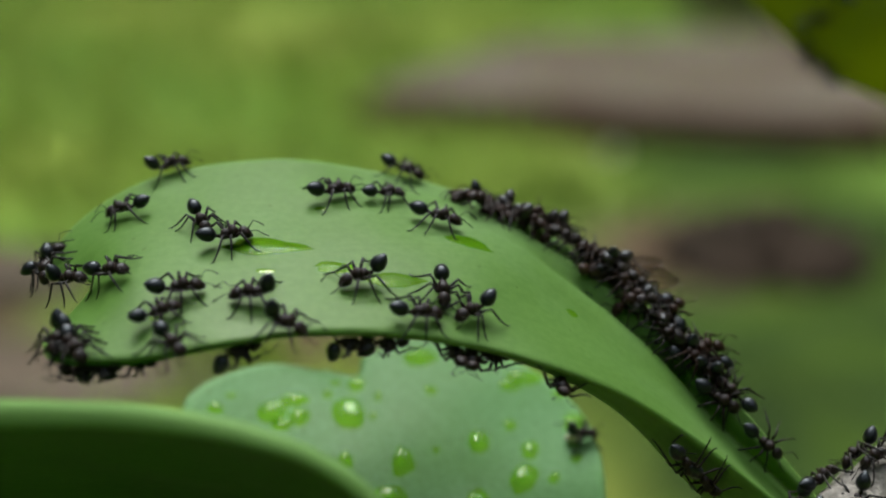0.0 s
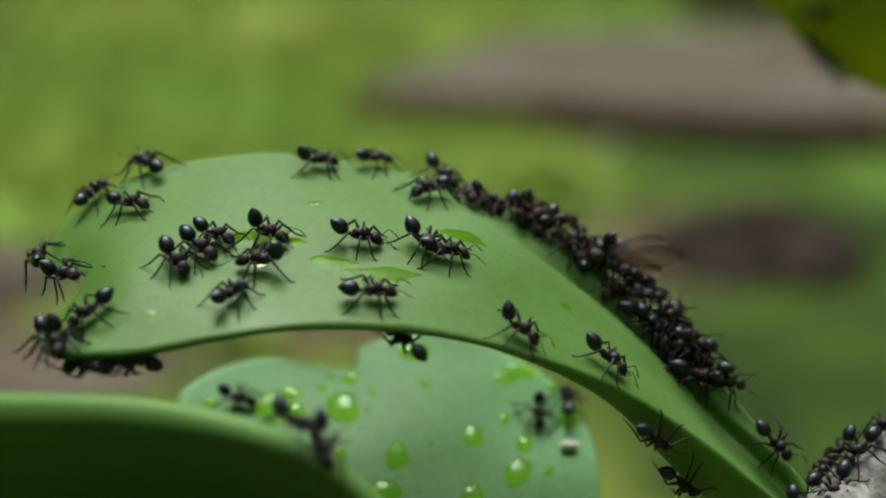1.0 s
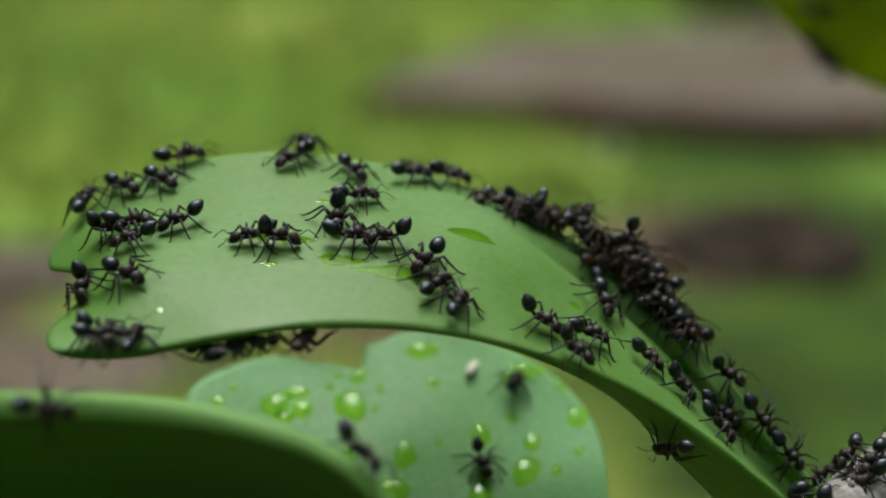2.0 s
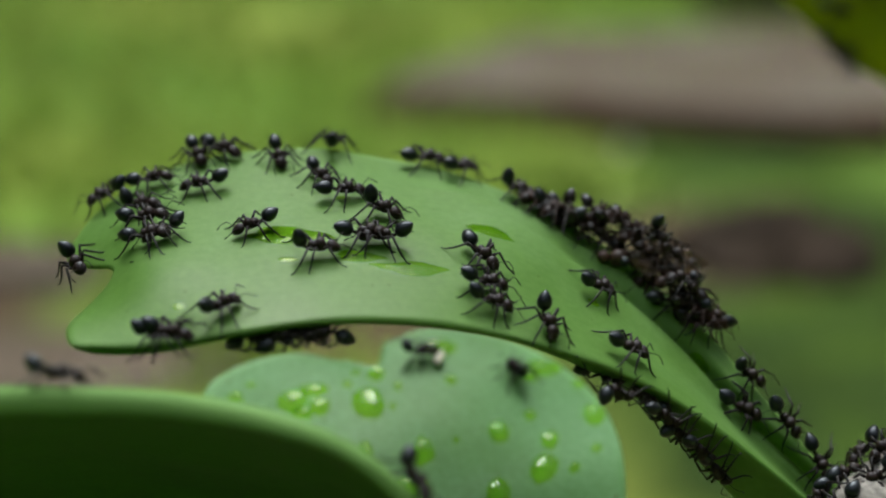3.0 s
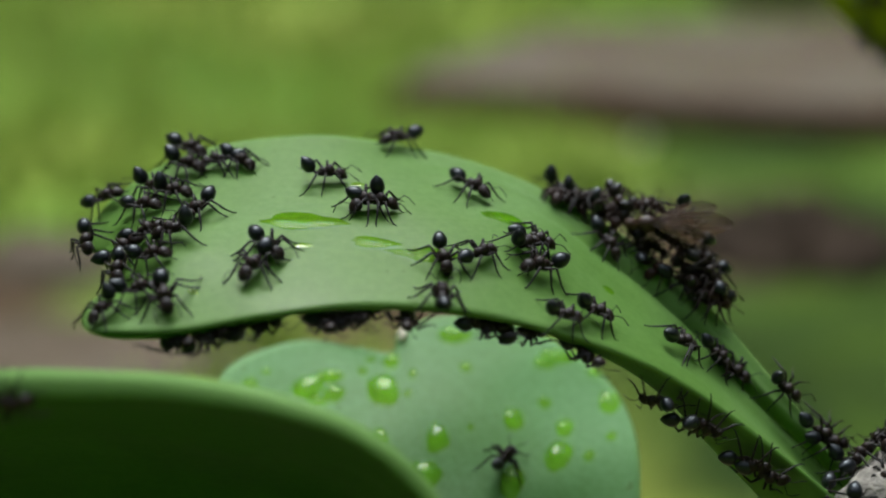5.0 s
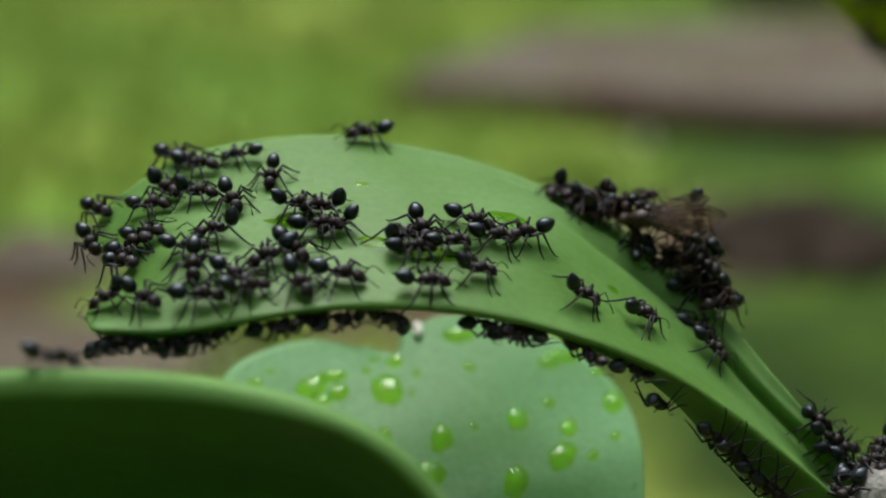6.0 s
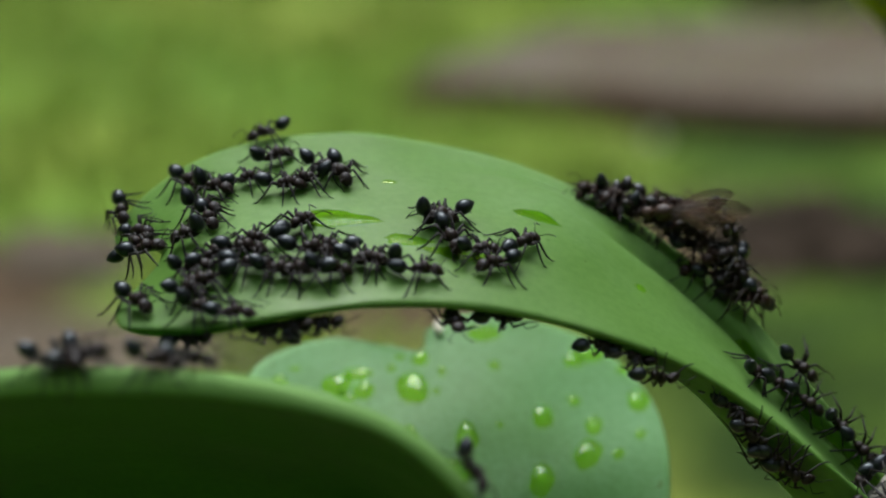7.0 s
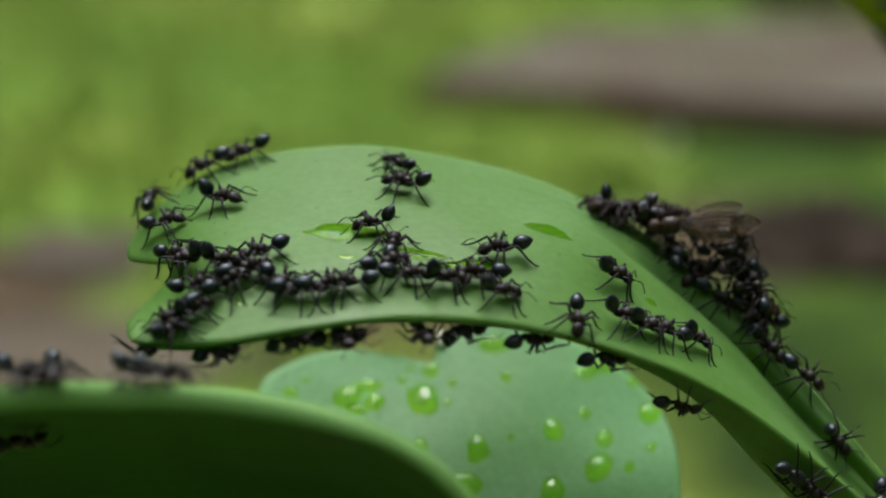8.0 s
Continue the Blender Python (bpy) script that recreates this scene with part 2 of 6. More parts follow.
def across(points, knots, v):
    """A smooth curve through points at uneven knots."""
    n = len(points)
    i = 0
    while i < n - 2 and v > knots[i + 1]:
        i += 1
    h = knots[i + 1] - knots[i]
    s = (v - knots[i]) / h
    a, b = points[i], points[i + 1]
    ta = (b - points[i - 1]) / (knots[i + 1] - knots[i - 1]) * h if i > 0 else b - a
    tb = (points[i + 2] - a) / (knots[i + 2] - knots[i]) * h if i + 2 < n else b - a
    s2, s3 = s * s, s * s * s
    return (2 * s3 - 3 * s2 + 1) * a + (s3 - 2 * s2 + s) * ta + (-2 * s3 + 3 * s2) * b + (s3 - s2) * tb


# how far the apex reaches beyond its mean line: a broad near lobe, the notch, a narrow far lobe
LOBES = ((-1.0, -0.8, -0.6, -0.4, -0.2, 0.0, 0.12, 0.22, 0.32, 0.42, 0.55, 0.7, 0.85, 1.0), (-0.012, -0.012, -0.024, -0.042, -0.052, -0.048, -0.028, 0.006, 0.030, 0.028, 0.014, 0.004, -0.008, -0.012))


def main_leaf_at(u, v):
    """The big leaf with its two lobes at the apex."""
    return main_plain_at(u + (1 - u) ** 8 * float(np.interp(v, *LOBES)), v)


def main_plain_at(u, v):
    """u 0 at the apex to 1 at the stalk; v -1 at the near, rolled edge to 1 at the far rim."""
    s = min(max((-0.45 - v) / 0.55, (v - 0.62) / 0.38, 0.0), 1.0)
    u = u + max(0.0, 1 - abs(u)) ** 8 * (0.055 if v < 0 else 0.03) * (1 - math.sqrt(1 - s * s))
    k = [spline(c, u * 10) for c in (RIM_UNDER, RIM_NEAR, RIB, RIM_FAR)]
    if v < -0.8:
        return (k[0] + (k[1] - k[0]) * (v + 1) / 0.2) * 0.001
    return across(k[1:], (-0.8, 0.1, 1.0), v) * 0.001


def back_leaf_at(u, v):
    """u 0 at the notched apex to 1 far down; v -1 at one rim to 1 at the other."""
    k = [spline(c, u * 6) for c in (BACK_LEFT, BACK_RIB, BACK_RIGHT)]
    return across(k, (-1.0, 0.0, 1.0), v) * 0.001


FRONT_RIM = [(-62.0, 108.0, 197.5), (-41.5, 102.0, 202.9), (-29.2, 99.6, 205.1), (-23.4, 98.7, 205.6), (-17.9, 98.6, 205.35), (-12.3, 98.2, 204.6), (-8.2, 97.7, 203.6), (-5.0, 97.6, 202.1), (-2.5, 97.4, 200.2), (0.3, 97.2, 196.8), (3.0, 96.5, 191.8)]


EYE_LEVEL = np.array((0.0, 0.0, 0.25))


def front_leaf_at(u, v):
    """u along the curled rim; v -1 behind the crest, -0.4 on it, 1 deep below on the shaded side."""
    p = spline(FRONT_RIM, u * 10) + np.array((-0.6, 0.0, -0.62))
    ahead = spline(FRONT_RIM, min(u + 0.01, 1) * 10) - spline(FRONT_RIM, max(u - 0.01, 0) * 10)
    t = ahead / np.linalg.norm(ahead)
    back = np.array((0.0, 1.0, 0.0)) - t * t[1]
    back /= np.linalg.norm(back)
    down = np.cross(t, back)
    if down[2] > 0:
        down = -down
    slim = 1.0 - 0.58 * min(max((u - 0.3) / 0.35, 0.0), 1.0)
    k = [p + 7.0 * back + 4.2 * down, p + 1.0 * back, p - 0.25 * back + 1.15 * slim * down, p + 0.75 * back + 1.75 * slim * down, p + np.array((-1.0, 11.0, -9.0)), p + np.array((-2.0, 23.0, -20.0)), p + np.array((-2.0, 27.0, -33.0))]
    q = across(k, (-1.0, -0.6, -0.35, -0.2, 0.3, 0.7, 1.0), v) * 0.001
    return EYE_LEVEL + (q - EYE_LEVEL) * 1.05


HIGH_RIM = [(35.6, 207.46, 223.53), (41.2, 203.48, 215.51), (46.8, 200.23, 209.52), (51.3, 197.74, 205.40), (55.6, 195.63, 202.60), (62.4, 194.74, 200.29), (72.87, 194.16, 198.68)]


def high_leaf_at(u, v):
    """A hanging leaf: u along its lower rim, v from the rim up over the blade."""
    p = spline(HIGH_RIM, u * 6)
    ahead = spline(HIGH_RIM, min(u + 0.01, 1) * 6) - spline(HIGH_RIM, max(u - 0.01, 0) * 6)
    t = ahead / np.linalg.norm(ahead)
    up = np.cross(t, np.array((0.0, 1.0, 0.0)))
    if up[2] < 0:
        up = -up
    s = (v + 1) / 2
    return (p + up * 40.0 * s + np.array((0.0, 1.0, 0.0)) * (14.0 * s * s - 8.0 * s)) * 0.001


def surface_frame(at, u, v):
    """Place, unit tangents along u and v, and the normal on the side that faces up (or the viewer's side)."""
    e = 0.004
    p = at(u, v)
    du = at(min(u + e, 1), v) - at(max(u - e, 0), v)
    dv = at(u, min(v + e, 1)) - at(u, max(v - e, -1))
    n = np.cross(du, dv)
    n /= np.linalg.norm(n)
    return p, du / np.linalg.norm(du), dv / np.linalg.norm(dv), n


# ---- mesh helpers ----
def part(name, bm, mat, parent=None, label="", smooth=True):
    """Links a bmesh as one mesh object, under a thing or a part where one is given."""
    me = bpy.data.meshes.new(name)
    bmesh.ops.recalc_face_normals(bm, faces=bm.faces)
    bm.to_mesh(me)
    bm.free()
    me.materials.append(mat)
    me.polygons.foreach_set("use_smooth", [smooth] * len(me.polygons))
    ob = new(name, me)
    if parent is not None:
        ob.parent = parent
    if label:
        tagged(ob, label)
    return ob


def sheet(at, nu, nv, thick, u0=0.0, u1=1.0, v0=-1.0, v1=1.0, wave=0.0, thin=1.0, relief=None):
    """A leaf blade: the surface, its other side, and a rounded edge all round."""
    bm = bmesh.new()
    uv = bm.loops.layers.uv.new("UVMap")
    where = {}
    top, low, mid = [], [], []
    for i in range(nu + 1):
        u = u0 + (u1 - u0) * i / nu
        rt, rl, rm = [], [], []
        for j in range(nv + 1):
            v = v0 + (v1 - v0) * j / nv
            p, tu, tv, n = surface_frame(at, u, v)
            if wave:
                p = p + n * wave * noise.noise(Vector(p) * 160)
            if relief:
                p = p + n * relief(u, v)
            half = thick / 2 * (thin + (1 - thin) * min(1.0, (v - v0) / 0.45))
            rt.append(bm.verts.new(p + n * half))
            rl.append(bm.verts.new(p - n * half))
            out = np.zeros(3)
            out += tu * ((i == nu) - (i == 0)) + tv * ((j == nv) - (j == 0))
            rm.append(bm.verts.new(p + out * half * 0.9) if out.any() else None)
            for vert in (rt[-1], rl[-1], rm[-1]):
                where[vert] = (i / nu, j / nv)
        top.append(rt), low.append(rl), mid.append(rm)
    for i in range(nu):
        for j in range(nv):
            bm.faces.new((top[i][j], top[i + 1][j], top[i + 1][j + 1], top[i][j + 1]))
            bm.faces.new((low[i][j], low[i][j + 1], low[i + 1][j + 1], low[i + 1][j]))
    ring = [(i, 0) for i in range(nu)] + [(nu, j) for j in range(nv)] + [(i, nv) for i in range(nu, 0, -1)] + [(0, j) for j in range(nv, 0, -1)]
    for a, b in zip(ring, ring[1:] + ring[:1]):
        for x, y in ((top, mid), (mid, low)):
            bm.faces.new((x[a[0]][a[1]], x[b[0]][b[1]], y[b[0]][b[1]], y[a[0]][a[1]]))
    for face in bm.faces:
        for loop in face.loops:
            loop[uv].uv = where[loop.vert]
    return bm


def tube(bm, points, radii, sides=7, caps=True):
    """A tapered tube through points, added to bm."""
    pts = [Vector(p) for p in points]
    rings = []
    side = None
    for i, p in enumerate(pts):
        d = (pts[min(i + 1, len(pts) - 1)] - pts[max(i - 1, 0)]).normalized()
        if side is None:
            side = d.orthogonal().normalized()
        side = (side - d * side.dot(d)).normalized()
        up = d.cross(side)
        r = radii[i] if not isinstance(radii, float) else radii
        rings.append([bm.verts.new(p + (side * math.cos(a) + up * math.sin(a)) * r) for a in [2 * math.pi * k / sides for k in range(sides)]])
    for a, b in zip(rings, rings[1:]):
        for k in range(sides):
            bm.faces.new((a[k], a[(k + 1) % sides], b[(k + 1) % sides], b[k]))
    if caps:
        bm.faces.new(rings[0][::-1])
        bm.faces.new(rings[-1])
    return bm


def lathe(bm, profile, sides=12):
    """A body of rounded cross-sections along x: rows of x, half width, half height, height of the centre."""
    rings = []
    for x, w, h, z in profile:
        rings.append([bm.verts.new((x, w * math.cos(a), z + h * math.sin(a))) for a in [2 * math.pi * k / sides for k in range(sides)]])
    for a, b in zip(rings, rings[1:]):
        for k in range(sides):
            bm.faces.new((a[k], a[(k + 1) % sides], b[(k + 1) % sides], b[k]))
    bm.faces.new(rings[0][::-1])
    bm.faces.new(rings[-1])
    return bm


def rough_block(sx, sy, sz, cut, jitter, seed):
    """A worn block with rounded, uneven edges, its base at z = 0."""
    bm = bmesh.new()
    bmesh.ops.create_cube(bm, size=1.0)
    for v in bm.verts:
        v.co = Vector((v.co.x * sx, v.co.y * sy, (v.co.z + 0.5) * sz))
    bmesh.ops.bevel(bm, geom=list(bm.edges), offset=cut, segments=3, affect="EDGES", profile=0.6)
    bmesh.ops.subdivide_edges(bm, edges=[e for e in bm.edges if e.calc_length() > min(sx, sy) * 0.4], cuts=3, use_grid_fill=True)
    for v in bm.verts:
        k = noise.noise_vector(v.co * 22 + Vector((seed * 7.1, seed * 3.3, 0)))
        v.co += k * jitter
        v.co.z = max(v.co.z, -0.004)
    return bm


# ---- the ground and what lies on it ----
def build_ground():
    bm = bmesh.new()
    xs = [-400, -60, -12, -4] + [-2 + 0.1 * i for i in range(41)] + [4, 12, 60, 400]
    ys = [-400, -60, -12, -3] + [-1 + 0.1 * i for i in range(41)] + [5, 12, 60, 400]
    rows = []
    for y in ys:
        rows.append([bm.verts.new((x, y, 0.012 * noise.noise(Vector((x * 3, y * 3, 0))) if abs(x) < 3 and abs(y) < 4 else 0.0)) for x in xs])
    for a, b in zip(rows, rows[1:]):
        for k in range(len(xs) - 1):
            bm.faces.new((a[k], a[k + 1], b[k + 1], b[k]))
    tagged(part("ground", bm, GROUND), "mossy green ground with short grass", "ground", kind="structure")


def build_grass():
    rng = random.Random(4)
    verts, faces = [], []
    for i in range(16000):
        y = 0.45 + 1.25 * rng.random()
        x = (rng.random() - 0.5) * (0.2 + 0.85 * y)
        bare = min(math.hypot(x - px, y - py) / size for px, py, size, _ in SOIL_SHADE_PATCHES)
        if noise.noise(Vector((x * 5, y * 5, 3.0))) < -0.48 or bare + 0.6 * noise.noise(Vector((x * 9, y * 9, 1.0))) < 0.95:
            continue
        h = 0.010 + 0.016 * rng.random()
        a = rng.random() * 6.283
        w = 0.0012 + 0.001 * rng.random()
        lean = Vector((math.cos(a + 1.4), math.sin(a + 1.4), 0)) * h * (0.3 + 0.6 * rng.random())
        s = Vector((math.cos(a), math.sin(a), 0)) * w
        z = 0.012 * noise.noise(Vector((x * 3, y * 3, 0))) - 0.002
        b = Vector((x, y, z))
        m = b + lean * 0.35 + Vector((0, 0, h * 0.6))
        t = b + lean + Vector((0, 0, h))
        k = len(verts)
        verts += [b - s, b + s, m + s * 0.7, m - s * 0.7, t]
        faces += [(k, k + 1, k + 2, k + 3), (k + 3, k + 2, k + 4)]
    me = bpy.data.meshes.new("grass")
    me.from_pydata([tuple(v) for v in verts], [], faces)
    me.materials.append(GRASS)
    tagged(new("grass", me), "short bright green grass and moss blades", "grass", kind="stuff")


def build_stones():
    def stone(sx, sy, sz, x, y, turn, mat, label, seed, cut=0.012):
        ob = part("stone_slab", rough_block(sx, sy, sz, cut, 0.006, seed), mat)
        ob.matrix_world = pose(x, y, -0.004, 0, 0, turn)
        tagged(ob, label, "stone", "stones in the grass")
    bm = bmesh.new()
    edge = [(-0.036, 0.905), (-0.010, 0.950), (0.066, 1.060), (0.36, 1.100), (0.36, 0.815)]
    low = [bm.verts.new((x, y, -0.004)) for x, y in edge]
    top = [bm.verts.new((x, y, 0.019)) for x, y in edge]
    bm.faces.new(top[::-1])
    for i in range(5):
        bm.faces.new((low[i], low[(i + 1) % 5], top[(i + 1) % 5], top[i]))
    bmesh.ops.bevel(bm, geom=[e for e in bm.edges if e.verts[0].co.z > 0.01 and e.verts[1].co.z > 0.01], offset=0.006, segments=3, affect="EDGES")
    slab = part("stone_slab", bm, STONE, smooth=False)
    slab.data.materials.append(CLAY)
    for face in slab.data.polygons:
        face.material_index = 1 if face.normal.z < 0.8 else 0
    tagged(slab, "flat greyish brown slab with reddish clay edges in grass", "stone", "stones in the grass")
    bm = bmesh.new()
    bmesh.ops.create_icosphere(bm, subdivisions=4, radius=1.0)
    for v in bm.verts:
        v.co = Vector((v.co.x * 0.046, v.co.y * 0.045, v.co.z * 0.010)) + noise.noise_vector(v.co * 2.3) * 0.011 + noise.noise_vector(v.co * 6) * 0.004
    ob = part("stone", bm, SOIL)
    ob.matrix_world = pose(0.156, 0.690, 0.002, 0, 0, -6)
    tagged(ob, "dark brown weathered stone sunk in the grass", "stone", "stones in the grass")
    stone(0.055, 0.045, 0.012, -0.165, 0.665, 4, STONE, "small reddish brown stone in the grass", 3)
    stone(0.13, 0.05, 0.012, -0.125, 0.555, 2, STONE, "flat brown stone slab behind the leaves", 4)
    # pale block added to give the out-of-focus glint in the grass
    ob = part("pebble", rough_block(0.0065, 0.006, 0.006, 0.0018, 0.0006, 6), PALE)
    ob.matrix_world = pose(0.104, 0.835, 0.004, 0, 0, 20)
    tagged(ob, "small pale block added for a blurred glint in the grass", "pebble")
    stone(0.50, 0.12, 0.050, 0.45, 1.225, 2, STONE, "distant brown stone slab lying in grass", 5)


def build_sky_blocker():
    """An unseen shrub-like ring, added all round the spot to shut out the low sky."""
    bm = bmesh.new()
    rows = []
    for j in range(19):
        z = -0.2 + 5.0 * j / 18
        row = []
        for i in range(96):
            a = 2 * math.pi * i / 96
            q = Vector((math.cos(a), math.sin(a), 0))
            r = 4.2 + 0.5 * noise.noise(q * 6 + Vector((0, 0, z * 1.4))) + 0.25 * noise.noise(q * 17 + Vector((0, 0, z * 4)))
            row.append(bm.verts.new((q.x * r, 0.4 + q.y * r, z + (0.5 * noise.noise(q * 9) if j == 18 else 0))))
        rows.append(row)
    for x, y in zip(rows, rows[1:]):
        for i in range(96):
            bm.faces.new((x[i], x[(i + 1) % 96], y[(i + 1) % 96], y[i]))
    tagged(part("backdrop", bm, SKY_BLOCKER, smooth=False), "unseen dark green ring added to shut out the low sky", "hedge", kind="structure")


build_ground()
build_sky_blocker()
build_grass()
build_stones()


# ---- the plant ----
def leaf_with_parts(label, at, blade, mat, rib_v, stalk, radii, u_end=1.0, under=-1):
    """A leaf: blade, raised midrib along its lower side, and the stalk that joins it to the branch."""
    leaf = new("leaf")
    tagged(leaf, label, "leaf")
    part("blade", blade, mat, leaf)
    bm = bmesh.new()
    pts = []
    for i in range(30):
        p, tu, tv, n = surface_frame(at, 0.03 + (u_end - 0.03) * i / 29, rib_v)
        pts.append(p + n * under * (0.00036 + 0.0005 * i / 29))
    tube(bm, pts, [0.00025 + 0.0005 * i / 29 for i in range(30)], 8)
    part("midrib", bm, mat, leaf)
    bm = bmesh.new()
    tube(bm, [spline(stalk, (len(stalk) - 1) * i / 14) for i in range(15)], [radii[0] + (radii[1] - radii[0]) * i / 14 for i in range(15)], 10)
    part("stalk", bm, mat, leaf)
    return leaf


def ease(a, b, x):
    x = min(max((x - a) / (b - a), 0.0), 1.0)
    return x * x * (3 - 2 * x)


def crease(u, v):
    """The groove that deepens towards the stalk, the swollen near half beside it, and faint side veins."""
    deep = ease(0.50, 0.68, u) * (1 - 0.6 * ease(0.85, 1.0, u))
    line = 0.44 + 0.22 * ease(0.76, 0.95, u)
    groove = -0.85 * math.exp(-((v - line) / 0.075) ** 2) + 0.35 * math.exp(-((v - line + 0.30) / 0.18) ** 2) + 0.3 * math.exp(-((v - line - 0.22) / 0.10) ** 2)
    ripple = max(0.0, 1 - ((u - 0.52) / 0.16) ** 2) * (0.5 * math.exp(-((v - 0.66) / 0.07) ** 2) - 0.4 * math.exp(-((v - 0.82) / 0.07) ** 2))
    veins = math.sin(46 * u + 9 * abs(v - 0.1)) * max(0.0, 1 - abs(v - 0.1) / 0.75)
    return 0.00095 * deep * groove + 0.00040 * ripple + 0.000022 * veins


end = main_leaf_at(1.0, -0.2)
main_leaf = leaf_with_parts("arched fleshy green leaf with notched tip, crowded with ants", main_leaf_at, sheet(main_leaf_at, 130, 72, 0.00042, wave=0.00012, thin=0.35, relief=crease), MAIN_LEAF, 0.1,
    [end - np.array((0.001, 0, -0.001)), end + np.array((0.0035, 0.0016, -0.0045)), (0.0455, 0.1275, 0.1660), (0.056, 0.134, 0.152)], (0.0021, 0.0022))
end = back_leaf_at(0.98, 0.0)
back_leaf = leaf_with_parts("heart-shaped bluish green leaf wet with water drops", back_leaf_at, sheet(back_leaf_at, 70, 44, 0.00040, wave=0.00012), BACK_LEAF, 0.0,
    [end, end + np.array((0.008, 0.004, -0.012)), (0.040, 0.140, 0.130), (0.074, 0.146, 0.120)], (0.0018, 0.0020))
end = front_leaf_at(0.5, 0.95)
front_leaf = leaf_with_parts("green leaf with lit curled rim and shaded underside put into its colour", front_leaf_at, sheet(front_leaf_at, 80, 60, 0.00045, v0=-0.78, wave=0.0001), FRONT_LEAF, 0.8,
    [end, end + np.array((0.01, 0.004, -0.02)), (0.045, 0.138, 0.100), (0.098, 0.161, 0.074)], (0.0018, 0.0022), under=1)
end = high_leaf_at(0.75, 0.98)
high_leaf = leaf_with_parts("yellowish green leaf hanging over the others", high_leaf_at, sheet(high_leaf_at, 40, 24, 0.00045, wave=0.0002), HIGH_LEAF, 0.9,
    [end, end + np.array((0.010, 0.012, 0.006)), (0.076, 0.17, 0.27), (0.0735, 0.1505, 0.249)], (0.0018, 0.0022))


BRANCH = [(0.130, 0.180, -0.01), (0.104, 0.165, 0.06), (0.078, 0.147, 0.115), (0.056, 0.134, 0.152), (0.0395, 0.1225, 0.1725), (0.0345, 0.1185, 0.1790), (0.0366, 0.1210, 0.1825), (0.0430, 0.1252, 0.1860), (0.0522, 0.1308, 0.1895), (0.066, 0.143, 0.205), (0.074, 0.151, 0.25)]


def branch_at(u):
    return spline(BRANCH, u * 10), 0.0052 * (1 - u) + 0.0020


def build_branch():
    stem = new("branch")
    tagged(stem, "rough grey-white woody branch rising from the ground", "branch")
    bm = bmesh.new()
    fine, radii = [], []
    for i in range(91):
        q, r = branch_at(i / 90)
        fine.append(q * 1.0)
        radii.append(r * (1 + 0.14 * noise.noise(Vector((i * 0.7, 2, 0)))))
    tube(bm, fine, radii, 18)
    for v in bm.verts:
        v.co += noise.noise_vector(v.co * 600) * 0.0005
    part("wood", bm, BARK, stem)
    for u in (0.42, 0.60, 0.70, 0.83):
        q, r = branch_at(u)
        bm = bmesh.new()
        bmesh.ops.create_icosphere(bm, subdivisions=2, radius=r * 0.75, matrix=Matrix.Translation(Vector(q) + Vector((-0.3, -0.5, 0.8)).normalized() * r * 0.65))
        for v in bm.verts:
            v.co += noise.noise_vector(v.co * 900) * 0.0004
        part("knot", bm, BARK, stem, "knobbly grey bark swelling")


build_branch()


# ---- water on the leaves ----
def skin(at, u, v):
    """A point of a leaf's upper skin and its normal."""
    q, _, _, n = surface_frame(at, min(max(u, 0.0), 1.0), min(max(v, -1.0), 1.0))
    lift = 0.00012 * noise.noise(Vector(q) * 160) + (crease(u, v) if at is main_leaf_at else 0.0)
    return q + n * (lift + (0.00021 if at is main_leaf_at else 0.00020)), n


def water_patch(at, u, v, a, b, turn, height, seed, wobble=0.08, tail=0.0, label="", mat=None, point=0.0):
    """A bead or film of water, a by b metres half-size, lying on the leaf's skin; point draws its ends out."""
    lu = np.linalg.norm(at(min(u + 0.01, 1), v) - at(max(u - 0.01, 0), v)) / (min(u + 0.01, 1) - max(u - 0.01, 0))
    lv = np.linalg.norm(at(u, min(v + 0.01, 1)) - at(u, max(v - 0.01, -1))) / (min(v + 0.01, 1) - max(v - 0.01, -1))
    ct, st = math.cos(radians(turn)), math.sin(radians(turn))
    bm = bmesh.new()
    sides, rings = 32, 9

    def spot(k, r):
        ang = 2 * math.pi * k / sides
        w = 1 + wobble * 2 * noise.noise(Vector((math.cos(ang) * 1.3 + seed * 5.1, math.sin(ang) * 1.3, seed)))
        x = a * r * w * math.cos(ang) * (1 - tail * math.sin(ang))
        y = b * r * w * math.sin(ang) * abs(math.sin(ang)) ** point
        x, y = x * ct - y * st, x * st + y * ct
        return skin(at, u + x / lu, v + y / lv)

    top = []
    for i in range(rings):
        r = 1 - i / rings
        h = height * (1 - r ** 2.6)
        row = []
        for k in range(sides):
            q, m = spot(k, r)
            row.append(bm.verts.new(q + m * (0.00001 + h)))
        top.append(row)
    for x, y in zip(top, top[1:]):
        for k in range(sides):
            bm.faces.new((x[k], x[(k + 1) % sides], y[(k + 1) % sides], y[k]))
    q, m = spot(0, 0.0)
    apex = bm.verts.new(q + m * (0.00001 + height))
    base = bm.verts.new(q - m * 0.00006)
    foot = [bm.verts.new(spot(k, 1.0)[0] - spot(k, 1.0)[1] * 0.00006) for k in range(sides)]
    for k in range(sides):
        bm.faces.new((top[-1][k], top[-1][(k + 1) % sides], apex))
        bm.faces.new((foot[(k + 1) % sides], foot[k], base))
        bm.faces.new((top[0][(k + 1) % sides], top[0][k], foot[k], foot[(k + 1) % sides]))
    ob = part("water_drop", bm, mat or WATER)
    ob.visible_shadow = False
    tagged(ob, label, "water drop", "water drops on the leaves")


